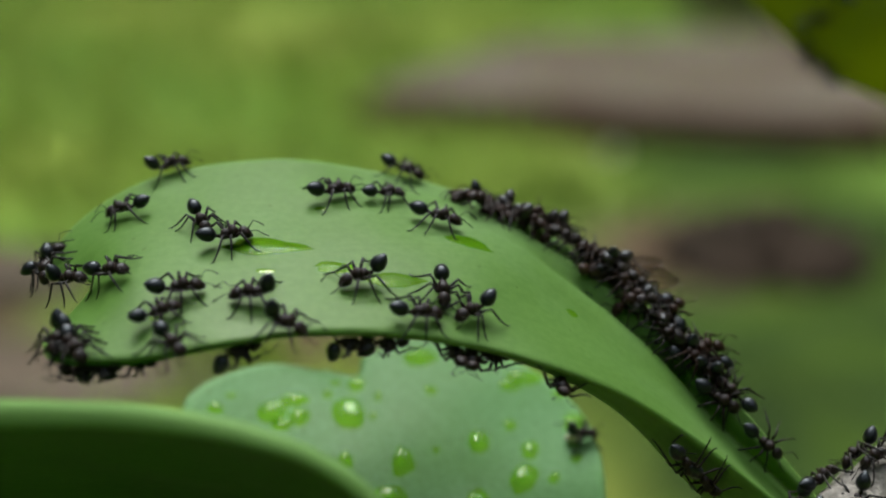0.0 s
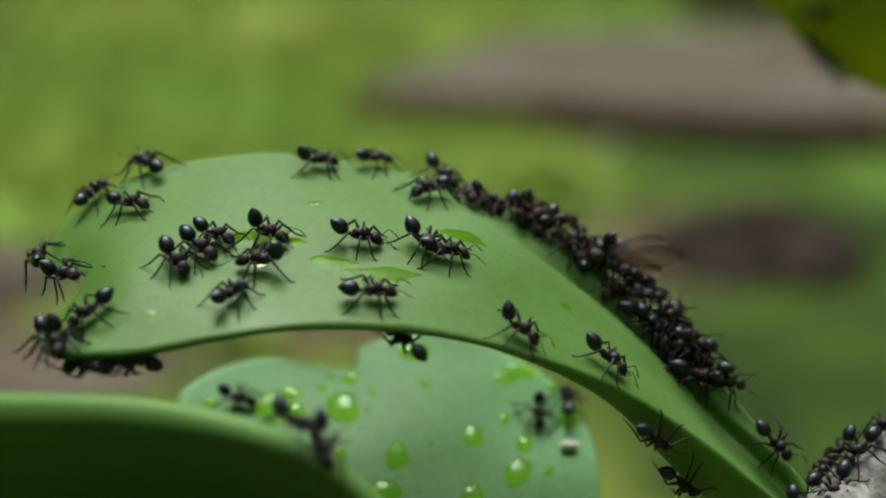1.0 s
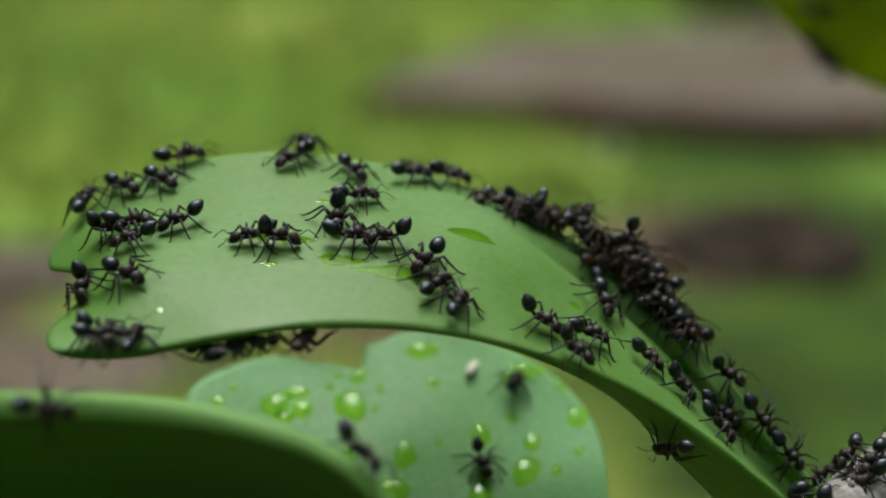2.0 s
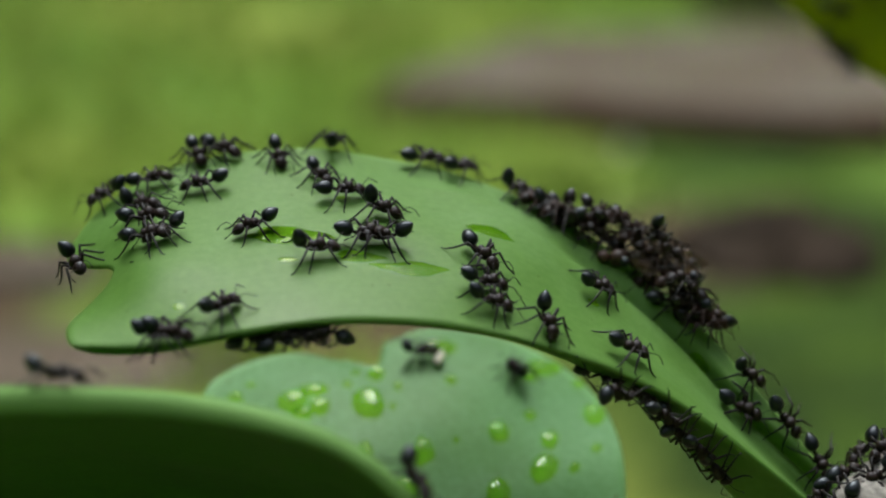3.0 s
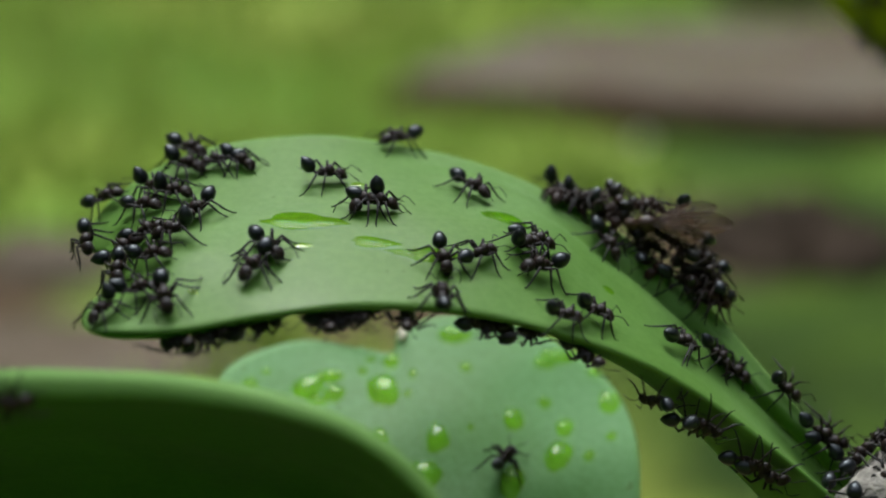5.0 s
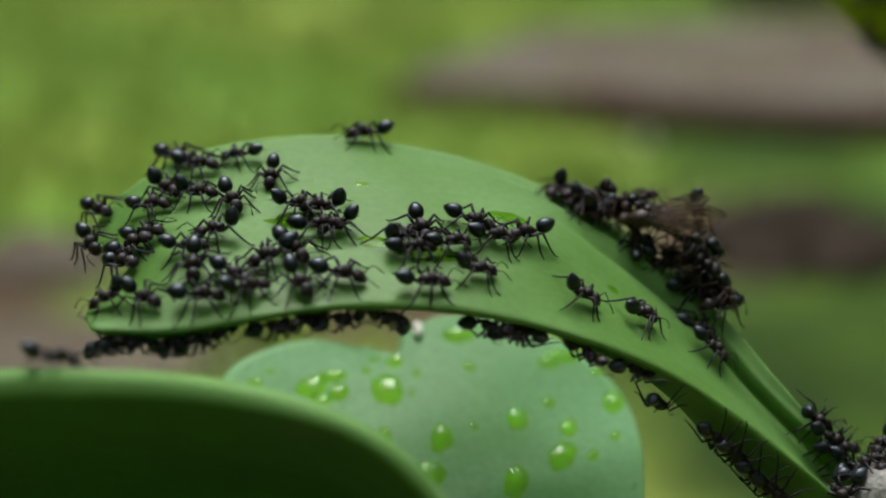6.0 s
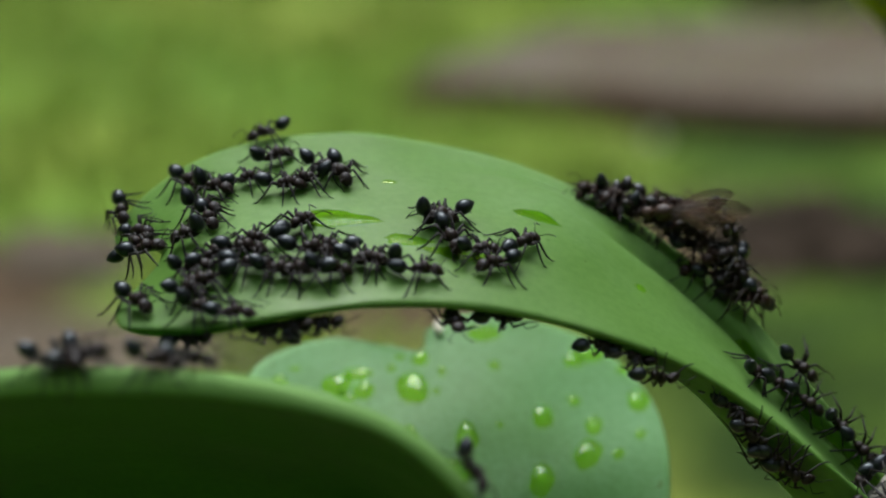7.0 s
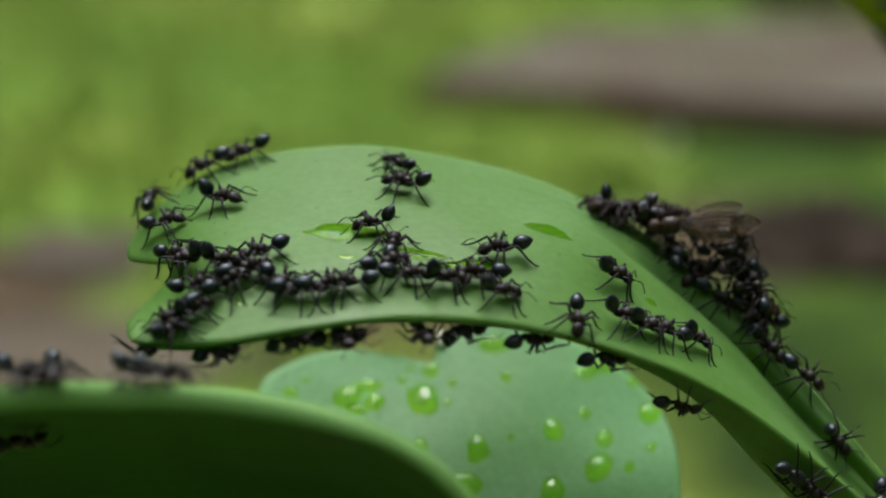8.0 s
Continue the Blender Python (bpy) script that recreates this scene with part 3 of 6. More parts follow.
water_patch(back_leaf_at, 0.173, -0.156, 0.00162, 0.00189, 90, 0.00052, 0, 0.08, 0.00, "clear round water drop on the bluish green leaf")
water_patch(back_leaf_at, 0.374, 0.156, 0.00110, 0.00166, 76, 0.00041, 1, 0.08, 0.25, "clear round water drop on the bluish green leaf")
water_patch(back_leaf_at, 0.576, 0.651, 0.00155, 0.00157, 88, 0.00052, 2, 0.08, 0.00, "clear round water drop on the bluish green leaf")
water_patch(back_leaf_at, 0.586, 0.436, 0.00127, 0.00188, 92, 0.00048, 3, 0.08, 0.10, "clear round water drop on the bluish green leaf")
water_patch(back_leaf_at, 0.517, 0.947, 0.00112, 0.00125, 73, 0.00041, 4, 0.08, 0.00, "clear round water drop on the bluish green leaf")
water_patch(back_leaf_at, 0.438, 0.535, 0.00109, 0.00126, 68, 0.00041, 5, 0.08, 0.10, "clear round water drop on the bluish green leaf")
water_patch(back_leaf_at, 0.522, 0.716, 0.00097, 0.00099, 78, 0.00036, 6, 0.08, 0.00, "clear round water drop on the bluish green leaf")
water_patch(back_leaf_at, 0.040, -0.041, 0.00079, 0.00090, 80, 0.00030, 7, 0.08, 0.00, "clear round water drop on the bluish green leaf")
water_patch(back_leaf_at, 0.448, 0.700, 0.00068, 0.00061, 63, 0.00023, 8, 0.08, 0.00, "clear round water drop on the bluish green leaf")
water_patch(back_leaf_at, 0.606, 0.782, 0.00066, 0.00059, 91, 0.00023, 9, 0.08, 0.00, "clear round water drop on the bluish green leaf")
water_patch(back_leaf_at, 0.261, 0.568, 0.00061, 0.00056, 37, 0.00021, 10, 0.08, 0.00, "clear round water drop on the bluish green leaf")
water_patch(back_leaf_at, 0.271, -0.601, 0.00152, 0.00159, 123, 0.00052, 11, 0.08, 0.00, "clear round water drop on the bluish green leaf")
water_patch(back_leaf_at, 0.212, -0.568, 0.00134, 0.00088, 131, 0.00032, 12, 0.08, 0.00, "clear round water drop on the bluish green leaf")
water_patch(back_leaf_at, 0.296, -0.519, 0.00109, 0.00070, 110, 0.00026, 13, 0.08, 0.00, "clear round water drop on the bluish green leaf")
water_patch(back_leaf_at, 0.251, -0.469, 0.00109, 0.00110, 118, 0.00041, 14, 0.08, 0.00, "clear round water drop on the bluish green leaf")
water_patch(back_leaf_at, 0.330, -0.848, 0.00086, 0.00071, 104, 0.00026, 15, 0.08, 0.00, "clear round water drop on the bluish green leaf")
water_patch(back_leaf_at, 0.192, 0.782, 0.00154, 0.00114, 17, 0.00043, 16, 0.08, 0.00, "clear round water drop on the bluish green leaf")
water_patch(back_leaf_at, 0.384, 0.931, 0.00164, 0.00102, 45, 0.00039, 17, 0.08, 0.00, "clear round water drop on the bluish green leaf")
water_patch(back_leaf_at, 0.379, 0.848, 0.00100, 0.00079, 47, 0.00030, 18, 0.08, 0.00, "clear round water drop on the bluish green leaf")
water_patch(back_leaf_at, 0.345, -0.156, 0.00070, 0.00105, 85, 0.00026, 19, 0.08, 0.20, "clear round water drop on the bluish green leaf")
water_patch(back_leaf_at, 0.478, 0.041, 0.00171, 0.00154, 83, 0.00052, 20, 0.08, 0.00, "clear round water drop on the bluish green leaf")
water_patch(back_leaf_at, 0.133, -0.420, 0.00049, 0.00048, 120, 0.00017, 21, 0.08, 0.00, "clear round water drop on the bluish green leaf")
water_patch(back_leaf_at, 0.143, 0.239, 0.00048, 0.00047, 58, 0.00017, 22, 0.08, 0.00, "clear round water drop on the bluish green leaf")
water_patch(back_leaf_at, 0.448, 0.980, 0.00057, 0.00047, 55, 0.00017, 23, 0.08, 0.00, "clear round water drop on the bluish green leaf")
water_patch(back_leaf_at, 0.281, -0.832, 0.00043, 0.00040, 133, 0.00015, 24, 0.08, 0.00, "clear round water drop on the bluish green leaf")
water_patch(back_leaf_at, 0.059, -0.453, 0.00043, 0.00040, 133, 0.00015, 25, 0.08, 0.00, "clear round water drop on the bluish green leaf")
water_patch(back_leaf_at, 0.394, 0.338, 0.00035, 0.00037, 70, 0.00014, 26, 0.08, 0.00, "clear round water drop on the bluish green leaf")
water_patch(back_leaf_at, 0.586, 0.898, 0.00061, 0.00053, 88, 0.00020, 27, 0.08, 0.00, "clear round water drop on the bluish green leaf")
water_patch(back_leaf_at, 0.197, 0.074, 0.00036, 0.00039, 72, 0.00014, 28, 0.08, 0.00, "clear round water drop on the bluish green leaf")
water_patch(main_leaf_at, 0.265, 0.150, 0.00350, 0.00120, -14, 0.00005, 40, 0.22, 0.0, "long thin film of water along the arched leaf", WET_FILM, 0.5)
water_patch(main_leaf_at, 0.335, -0.110, 0.00200, 0.00075, -10, 0.00005, 41, 0.22, 0.0, "long thin film of water along the arched leaf", WET_FILM, 0.5)
water_patch(main_leaf_at, 0.390, -0.245, 0.00310, 0.00085, -7, 0.00004, 42, 0.22, 0.0, "long thin film of water along the arched leaf", WET_FILM, 0.5)
water_patch(main_leaf_at, 0.475, 0.185, 0.00210, 0.00095, -22, 0.00016, 43, 0.22, 0.0, "long thin film of water along the arched leaf", WET_FILM, 0.4)
water_patch(main_leaf_at, 0.261, -0.107, 0.00081, 0.00032, -14, 0.00003, 44, 0.12, 0.0, "tiny water bead on the arched leaf")
water_patch(main_leaf_at, 0.601, -0.10, 0.00060, 0.00050, 25, 0.00012, 45, 0.12, 0.0, "tiny water bead on the arched leaf")
water_patch(main_leaf_at, 0.138, -0.453, 0.00045, 0.00039, -18, 0.00004, 46, 0.12, 0.0, "tiny water bead on the arched leaf")
water_patch(main_leaf_at, 0.330, 0.486, 0.00067, 0.00031, -3, 0.00003, 47, 0.12, 0.0, "tiny water bead on the arched leaf")
water_patch(main_leaf_at, 0.735, 0.47, 0.00120, 0.00042, 8, 0.00016, 48, 0.12, 0.0, "tiny water bead on the arched leaf")


# ---- ants ----
def ant_gaster(parent, lift, coat):
    """The drop-shaped, pointed hind body, tilted up at the waist."""
    bm = bmesh.new()
    prof = [(0.02, 0.06, 0.06), (-0.08, 0.33, 0.30), (-0.26, 0.54, 0.50), (-0.52, 0.64, 0.59), (-0.82, 0.63, 0.58), (-1.10, 0.53, 0.49), (-1.32, 0.38, 0.35), (-1.48, 0.22, 0.20), (-1.58, 0.09, 0.08), (-1.61, 0.02, 0.02)]
    lathe(bm, [(x * 0.00095, w * 0.00092, h * 0.00092, 0.0) for x, w, h in prof], 16)
    ob = part("gaster", bm, coat, parent, "shiny dark pointed gaster")
    ob.matrix_basis = pose(-0.00072, 0, 0.00086, 0, lift, 0)
    return ob


def build_ant(lift, spread, brown=False):
    gaster_coat, body_coat, limb_coat = (GASTER_BROWN, THORAX_BROWN, LIMB_BROWN) if brown else (GASTER, THORAX, LIMB)
    ant = new("ant")
    look_of = "small shiny black ant holding its pointed gaster raised" if lift > 40 else "small shiny black ant with slender legs crawling on a leaf"
    if brown:
        look_of = "dark reddish brown ant crowding on the leaf rim"
    tagged(ant, look_of, "ant", "ants on the plant")
    mm = 0.001
    bm = bmesh.new()
    prof = [(-0.42, 0.06, 0.07, 0.95), (-0.36, 0.17, 0.17, 1.0), (-0.20, 0.24, 0.25, 1.08), (0.0, 0.24, 0.25, 1.1), (0.14, 0.22, 0.22, 1.08), (0.26, 0.27, 0.27, 1.14), (0.45, 0.34, 0.33, 1.19), (0.66, 0.32, 0.31, 1.19), (0.84, 0.22, 0.22, 1.16), (0.95, 0.11, 0.11, 1.13)]
    lathe(bm, [(x * mm, w * 1.52 * mm, h * 1.58 * mm, (z - 0.26) * mm) for x, w, h, z in prof], 12)
    part("thorax", bm, body_coat, ant)
    bm = bmesh.new()
    prof = [(-0.40, 0.06, 0.06, 0.96), (-0.46, 0.11, 0.15, 0.99), (-0.54, 0.09, 0.11, 1.0), (-0.58, 0.07, 0.07, 1.02), (-0.65, 0.12, 0.14, 1.06), (-0.73, 0.10, 0.10, 1.10), (-0.78, 0.05, 0.05, 1.12)]
    lathe(bm, [(x * mm, w * 1.45 * mm, h * 1.45 * mm, (z - 0.26) * mm) for x, w, h, z in prof], 9)
    part("waist", bm, body_coat, ant)
    ant_gaster(ant, lift, gaster_coat)
    bm = bmesh.new()
    prof = [(-0.02, 0.07, 0.08, 0.0), (0.05, 0.27, 0.20, -0.01), (0.18, 0.41, 0.30, -0.03), (0.38, 0.46, 0.34, -0.07), (0.60, 0.44, 0.31, -0.13), (0.80, 0.36, 0.23, -0.19), (0.92, 0.22, 0.13, -0.23), (0.96, 0.10, 0.06, -0.24)]
    lathe(bm, [(x * 1.04 * mm, w * 1.1 * mm, h * 1.22 * mm, z * mm) for x, w, h, z in prof], 14)
    for s in (-1, 1):
        tube(bm, [(0.86 * mm, s * 0.18 * mm, -0.23 * mm), (1.02 * mm, s * 0.17 * mm, -0.29 * mm), (1.12 * mm, s * 0.05 * mm, -0.31 * mm)], [0.07 * mm, 0.055 * mm, 0.015 * mm], 6)
        bmesh.ops.create_icosphere(bm, subdivisions=1, radius=0.085 * mm, matrix=Matrix.Translation((0.42 * mm, s * 0.41 * mm, 0.02 * mm)))
    head = part("head", bm, body_coat, ant)
    head.matrix_basis = pose(0.97 * mm, 0, 0.87 * mm, 0, 12, 0)
    for s in (-1, 1):
        bm = bmesh.new()
        tube(bm, [(0, 0, 0), (0.34 * mm, s * 0.42 * mm, 0.36 * mm), (0.46 * mm, s * 0.58 * mm, 0.42 * mm), (0.86 * mm, s * 0.70 * mm, 0.26 * mm), (1.36 * mm, s * 0.62 * mm, 0.02 * mm)], [0.035 * mm, 0.03 * mm, 0.033 * mm, 0.034 * mm, 0.042 * mm], 6)
        a = part("antenna", bm, limb_coat, head)
        a.matrix_basis = pose(0.66 * mm, s * 0.17 * mm, 0.08 * mm)
    legs = []
    k = spread
    shape = (
        (0.62, ((0.30, 0.62, 0.42), (0.85, 1.25, -0.55), (1.15, 1.55, -1.0), (1.42, 1.66, -1.06))),
        (0.34, ((-0.02, 0.80, 0.46), (-0.10, 1.55, -0.50), (-0.15, 1.95, -1.0), (-0.10, 2.20, -1.06))),
        (0.08, ((-0.50, 0.75, 0.55), (-1.20, 1.45, -0.42), (-1.62, 1.80, -1.0), (-1.90, 1.95, -1.06))),
    )
    for hip, path in shape:
        for s in (-1, 1):
            bm = bmesh.new()
            pts = [(0, 0, 0), (0.04 * mm, s * 0.16 * mm, -0.05 * mm)] + [(x * k * mm, s * y * k * mm, (z + (0.0 if z > 0 else 0.05 if z > -0.7 else 0.26)) * mm) for x, y, z in path]
            mid = [((pts[2][i] + pts[1][i]) / 2) for i in range(3)]
            pts.insert(2, tuple(mid))
            tube(bm, pts, [0.14 * mm, 0.12 * mm, 0.13 * mm, 0.10 * mm, 0.072 * mm, 0.05 * mm, 0.038 * mm], 6)
            leg = part("leg", bm, limb_coat, ant)
            leg.matrix_basis = pose(hip * mm, s * 0.22 * mm, 0.76 * mm)
            legs.append(leg)
    return ant


ANT_KINDS = [build_ant(14, 1.02), build_ant(48, 1.06), build_ant(82, 0.98), build_ant(28, 0.94)]
BROWN_KINDS = [build_ant(8, 0.86, True), build_ant(38, 0.9, True), build_ant(68, 0.84, True)]
ant_rng = random.Random(11)


def swarm(kinds, weights, count):
    """The first of each kind and copies of them, in mixed order."""
    ants = list(kinds) + [copy_thing(k, Matrix()) for k in ant_rng.choices(kinds, weights, k=count - len(kinds))]
    ant_rng.shuffle(ants)
    return ants


SWARM = swarm(ANT_KINDS, (5, 4, 3, 4), 106)
BROWN_SWARM = swarm(BROWN_KINDS, (4, 3, 2), 19)


def another_ant(brown=False):
    return BROWN_SWARM.pop() if brown else SWARM.pop()


# ---- the winged prey and the grub ----
def build_prey():
    prey = new("winged_insect")
    tagged(prey, "dead brown winged insect being hauled by ants", "insect")
    mm = 0.001
    bm = bmesh.new()
    lathe(bm, [(x * mm, w * mm, h * mm, 0) for x, w, h in ((-3.6, 0.08, 0.08), (-3.2, 0.5, 0.45), (-2.4, 0.8, 0.72), (-1.5, 0.85, 0.75), (-0.8, 0.6, 0.55), (-0.5, 0.3, 0.3))], 14)
    part("abdomen", bm, PREY, prey)
    bm = bmesh.new()
    lathe(bm, [(x * mm, w * mm, h * mm, 0.1 * mm) for x, w, h in ((-0.55, 0.25, 0.25), (-0.3, 0.62, 0.6), (0.3, 0.8, 0.78), (0.9, 0.7, 0.66), (1.3, 0.3, 0.3))], 14)
    part("thorax", bm, PREY, prey)
    bm = bmesh.new()
    lathe(bm, [(x * mm, w * mm, h * mm, 0) for x, w, h in ((1.25, 0.15, 0.15), (1.45, 0.5, 0.42), (1.85, 0.58, 0.46), (2.2, 0.4, 0.3), (2.35, 0.1, 0.1))], 12)
    part("head", bm, PREY, prey)

    def half(s, length, x):
        return length * mm * (0.17 * math.sin(math.pi * min(1, x * 1.02)) ** 0.7 * (0.45 + 0.75 * x)) * s

    for length, turn, roll, rise in ((7.6, 176, 6, 0.6), (6.2, 192, -4, 0.5), (5.4, 160, 12, 0.8)):
        bm = bmesh.new()
        rows = []
        for i in range(19):
            x = 0.01 + 0.98 * i / 18
            rows.append([bm.verts.new((x * length * mm, half(1, length, x) * (0.35 + 0.65 * k / 3) if k >= 0 else half(-1, length, x) * (-k / 3), 0.0001 * math.sin(5 * x + k))) for k in (-3, -1.5, 0, 1.5, 3)])
        for x, y in zip(rows, rows[1:]):
            for k in range(4):
                bm.faces.new((x[k], x[k + 1], y[k + 1], y[k]))
        wing = part("wing", bm, WING, prey, "translucent brown veined wing")
        wing.matrix_basis = pose(0.2 * mm, 0, rise * mm, roll, -16, turn)
        for k in (-0.8, -0.3, 0.25, 0.62, 0.97):
            bm = bmesh.new()
            tube(bm, [(x * length * mm, (half(1, length, x) if k > 0 else half(-1, length, x)) * abs(k), 0.00003) for x in [0.02 + 0.94 * i / 9 for i in range(10)]], [(0.06 - 0.004 * i) * mm for i in range(10)], 5)
            part("vein", bm, PREY, wing)
    return prey


prey = build_prey()


def build_grub():
    mm = 0.001
    bm = bmesh.new()
    prof = []
    for i in range(21):
        x = -0.95 + 1.9 * i / 20
        prof.append((x, max(0.03, 0.42 * math.sqrt(max(0.0, 1 - (x / 0.96) ** 2)) * (1 + 0.06 * (i % 2)))))
    lathe(bm, [(x * mm, w * mm, w * mm, 0.42 * mm + 0.12 * x * x * mm) for x, w in prof], 14)
    return tagged(part("grub", bm, PALE), "small pale white grub carried off by ants", "grub")


grub = build_grub()


# ---- what moves ----
MAIN, BACK, FRONT, HIGH = (main_plain_at, 1), (back_leaf_at, 1), (front_leaf_at, -1), (high_leaf_at, 1)


def seat(surface, u, w, heading, height=0.0, tip=0.0):
    """The pose of an ant at u, w on a leaf. w runs over the upper side from -1 to 1 and on below -1 round the rim to the underside."""
    at, side = surface
    if w < -1:
        v, side = -2 - w, -side
    else:
        v = w
    if at is main_plain_at and (w < -1 or u < 0.6):
        v = max(v, -0.785)
    p, tu, tv, n = surface_frame(at, min(max(u, 0.0), 0.995), min(max(v, -1.0), 1.0))
    if at is main_plain_at:
        p = p + n * crease(u, v)
    n = n * side
    if at is main_plain_at and u > 0.6 and -1 <= w < -0.72:
        height += 0.0004
    tv = tv - tu * float(tu @ tv)
    tv /= np.linalg.norm(tv)
    a = radians(heading)
    x = Vector(tu * math.cos(a) + tv * math.sin(a))
    z = Vector(n)
    y = z.cross(x)
    m = Matrix((x, y, z)).transposed().to_4x4()
    m.translation = Vector(p + n * (0.00021 + height))
    return m @ pose(0, 0, 0, 0, tip, 0)


def gait(ant, start, busy):
    """The six legs swing in two alternating sets of three."""
    legs = [c for c in ant.children if c.name.startswith("leg")]
    for i, leg in enumerate(legs):
        base = leg.matrix_basis.copy()
        side = 1 if i % 2 else -1
        swing = 1 if (i + i // 2) % 2 else -1
        rows = []
        for k in range(41):
            a = busy * math.sin(2.6 * k + start + (0 if swing > 0 else math.pi)) + 4 * math.sin(0.7 * k + i)
            rows.append((k * 0.2, base @ pose(0, 0, 0, 0, 0, a * side)))
        walk(leg, rows)
    for c in ant.children:
        if c.name.startswith(("gaster", "head")):
            base = c.matrix_basis.copy()
            amount = 9 if c.name.startswith("gaster") else 7
            walk(c, [(k * 0.5, base @ pose(0, 0, 0, 0, amount * math.sin(1.9 * k + 2 * start), amount * math.sin(1.3 * k + start))) for k in range(17)])


def crawl(surface, stops):
    """An ant goes over a leaf from stop to stop: seconds, u, w, heading. Where it changes sides it goes round the near rim."""
    ant = another_ant()
    size = ant_rng.uniform(0.98, 1.15)
    start = ant_rng.random() * 6
    rows = []

    def between(u0, w0, h0, u1, w1, h1, e, jig=0.0):
        turn = (h1 - h0 + 180) % 360 - 180
        return seat(surface, u0 + (u1 - u0) * e + jig, w0 + (w1 - w0) * e, h0 + turn * e)

    # most of a long way is done early, the rest is pottering about
    full = []
    for stop in stops:
        if full and stop[0] - full[-1][0] > 1.2:
            a, b = ant_rng.uniform(-0.018, 0.018), ant_rng.uniform(-25, 25)
            full.append((stop[0] - 0.5, min(max(stop[1] + a, 0.0), 0.99), stop[2], stop[3] + b))
        full.append(stop)
    for (t0, u0, w0, h0), (t1, u1, w1, h1) in zip(full, full[1:]):
        span = t1 - t0
        if (w0 < -1) != (w1 < -1):
            # to the rim, round it, and on over the other side
            near, far = (-0.9999, -1.0001) if w0 >= -1 else (-1.0001, -0.9999)
            half = 0.10 / span
            c = min(max(abs(w0 + 1) / abs(w1 - w0), half + 0.12), 0.88 - half)
            uc = u0 + (u1 - u0) * c
            ra, rb = seat(surface, uc, near, -90), seat(surface, uc, far, 90)
            out = -Vector(surface_frame(surface[0], uc, -0.78)[2])
            side_on = (ra.to_3x3() @ Vector((0, 1, 0))).normalized()
            n = round(span * 30)
            for k in range(n):
                s = k / n
                if s < c - half:
                    m = between(u0, w0, h0, uc, near, -90, s / (c - half))
                elif s < c + half:
                    e = (s - c + half) / (2 * half)
                    m = Matrix.Rotation(math.pi * e, 4, side_on) @ ra.to_3x3().to_4x4()
                    m.translation = ra.translation.lerp(rb.translation, e) + out * 0.0005 * math.sin(math.pi * e)
                else:
                    m = between(uc, far, 90, u1, w1, h1, (s - c - half) / (1 - c - half))
                rows.append((t0 + span * s, m))
            continue
        n = round(span * 10)
        for k in range(n):
            s = k / n
            jig = 0.008 * math.sin(math.pi * s) * math.sin(9 * (t0 + s) + start)
            rows.append((t0 + span * s, between(u0, w0, h0, u1, w1, h1, s * s * (3 - 2 * s), jig)))
    rows.append((stops[-1][0], seat(surface, *stops[-1][1:])))
    # no sharper turn than the body can make from one moment to the next
    calm, q = [], None
    for t, m in rows:
        r = m.to_quaternion()
        if q is not None:
            r.make_compatible(q)
            a = q.rotation_difference(r).angle
            a = min(a, 2 * math.pi - a)
            if a > 1.2:
                r = q.slerp(r, 1.2 / a)
        q = r
        calm.append((t, Matrix.LocRotScale(m.translation, r, None)))
    ant.scale = (size,) * 3
    walk(ant, calm)
    gait(ant, start, 13)


def stir(ant, place, amount, turn, seconds_phase):
    """An ant of the dense crowd shifts a little to and fro about its place."""
    rows = []
    for k in range(33):
        t = k * 0.25
        f = math.sin(1.7 * t + seconds_phase), math.sin(2.9 * t + 2 * seconds_phase), math.sin(2.1 * t + 3 * seconds_phase)
        rows.append((t, place @ pose(amount * f[0], amount * f[1], 0, 4 * f[1], 6 * f[2], turn * f[0])))
    walk(ant, rows)
    gait(ant, seconds_phase, 9)


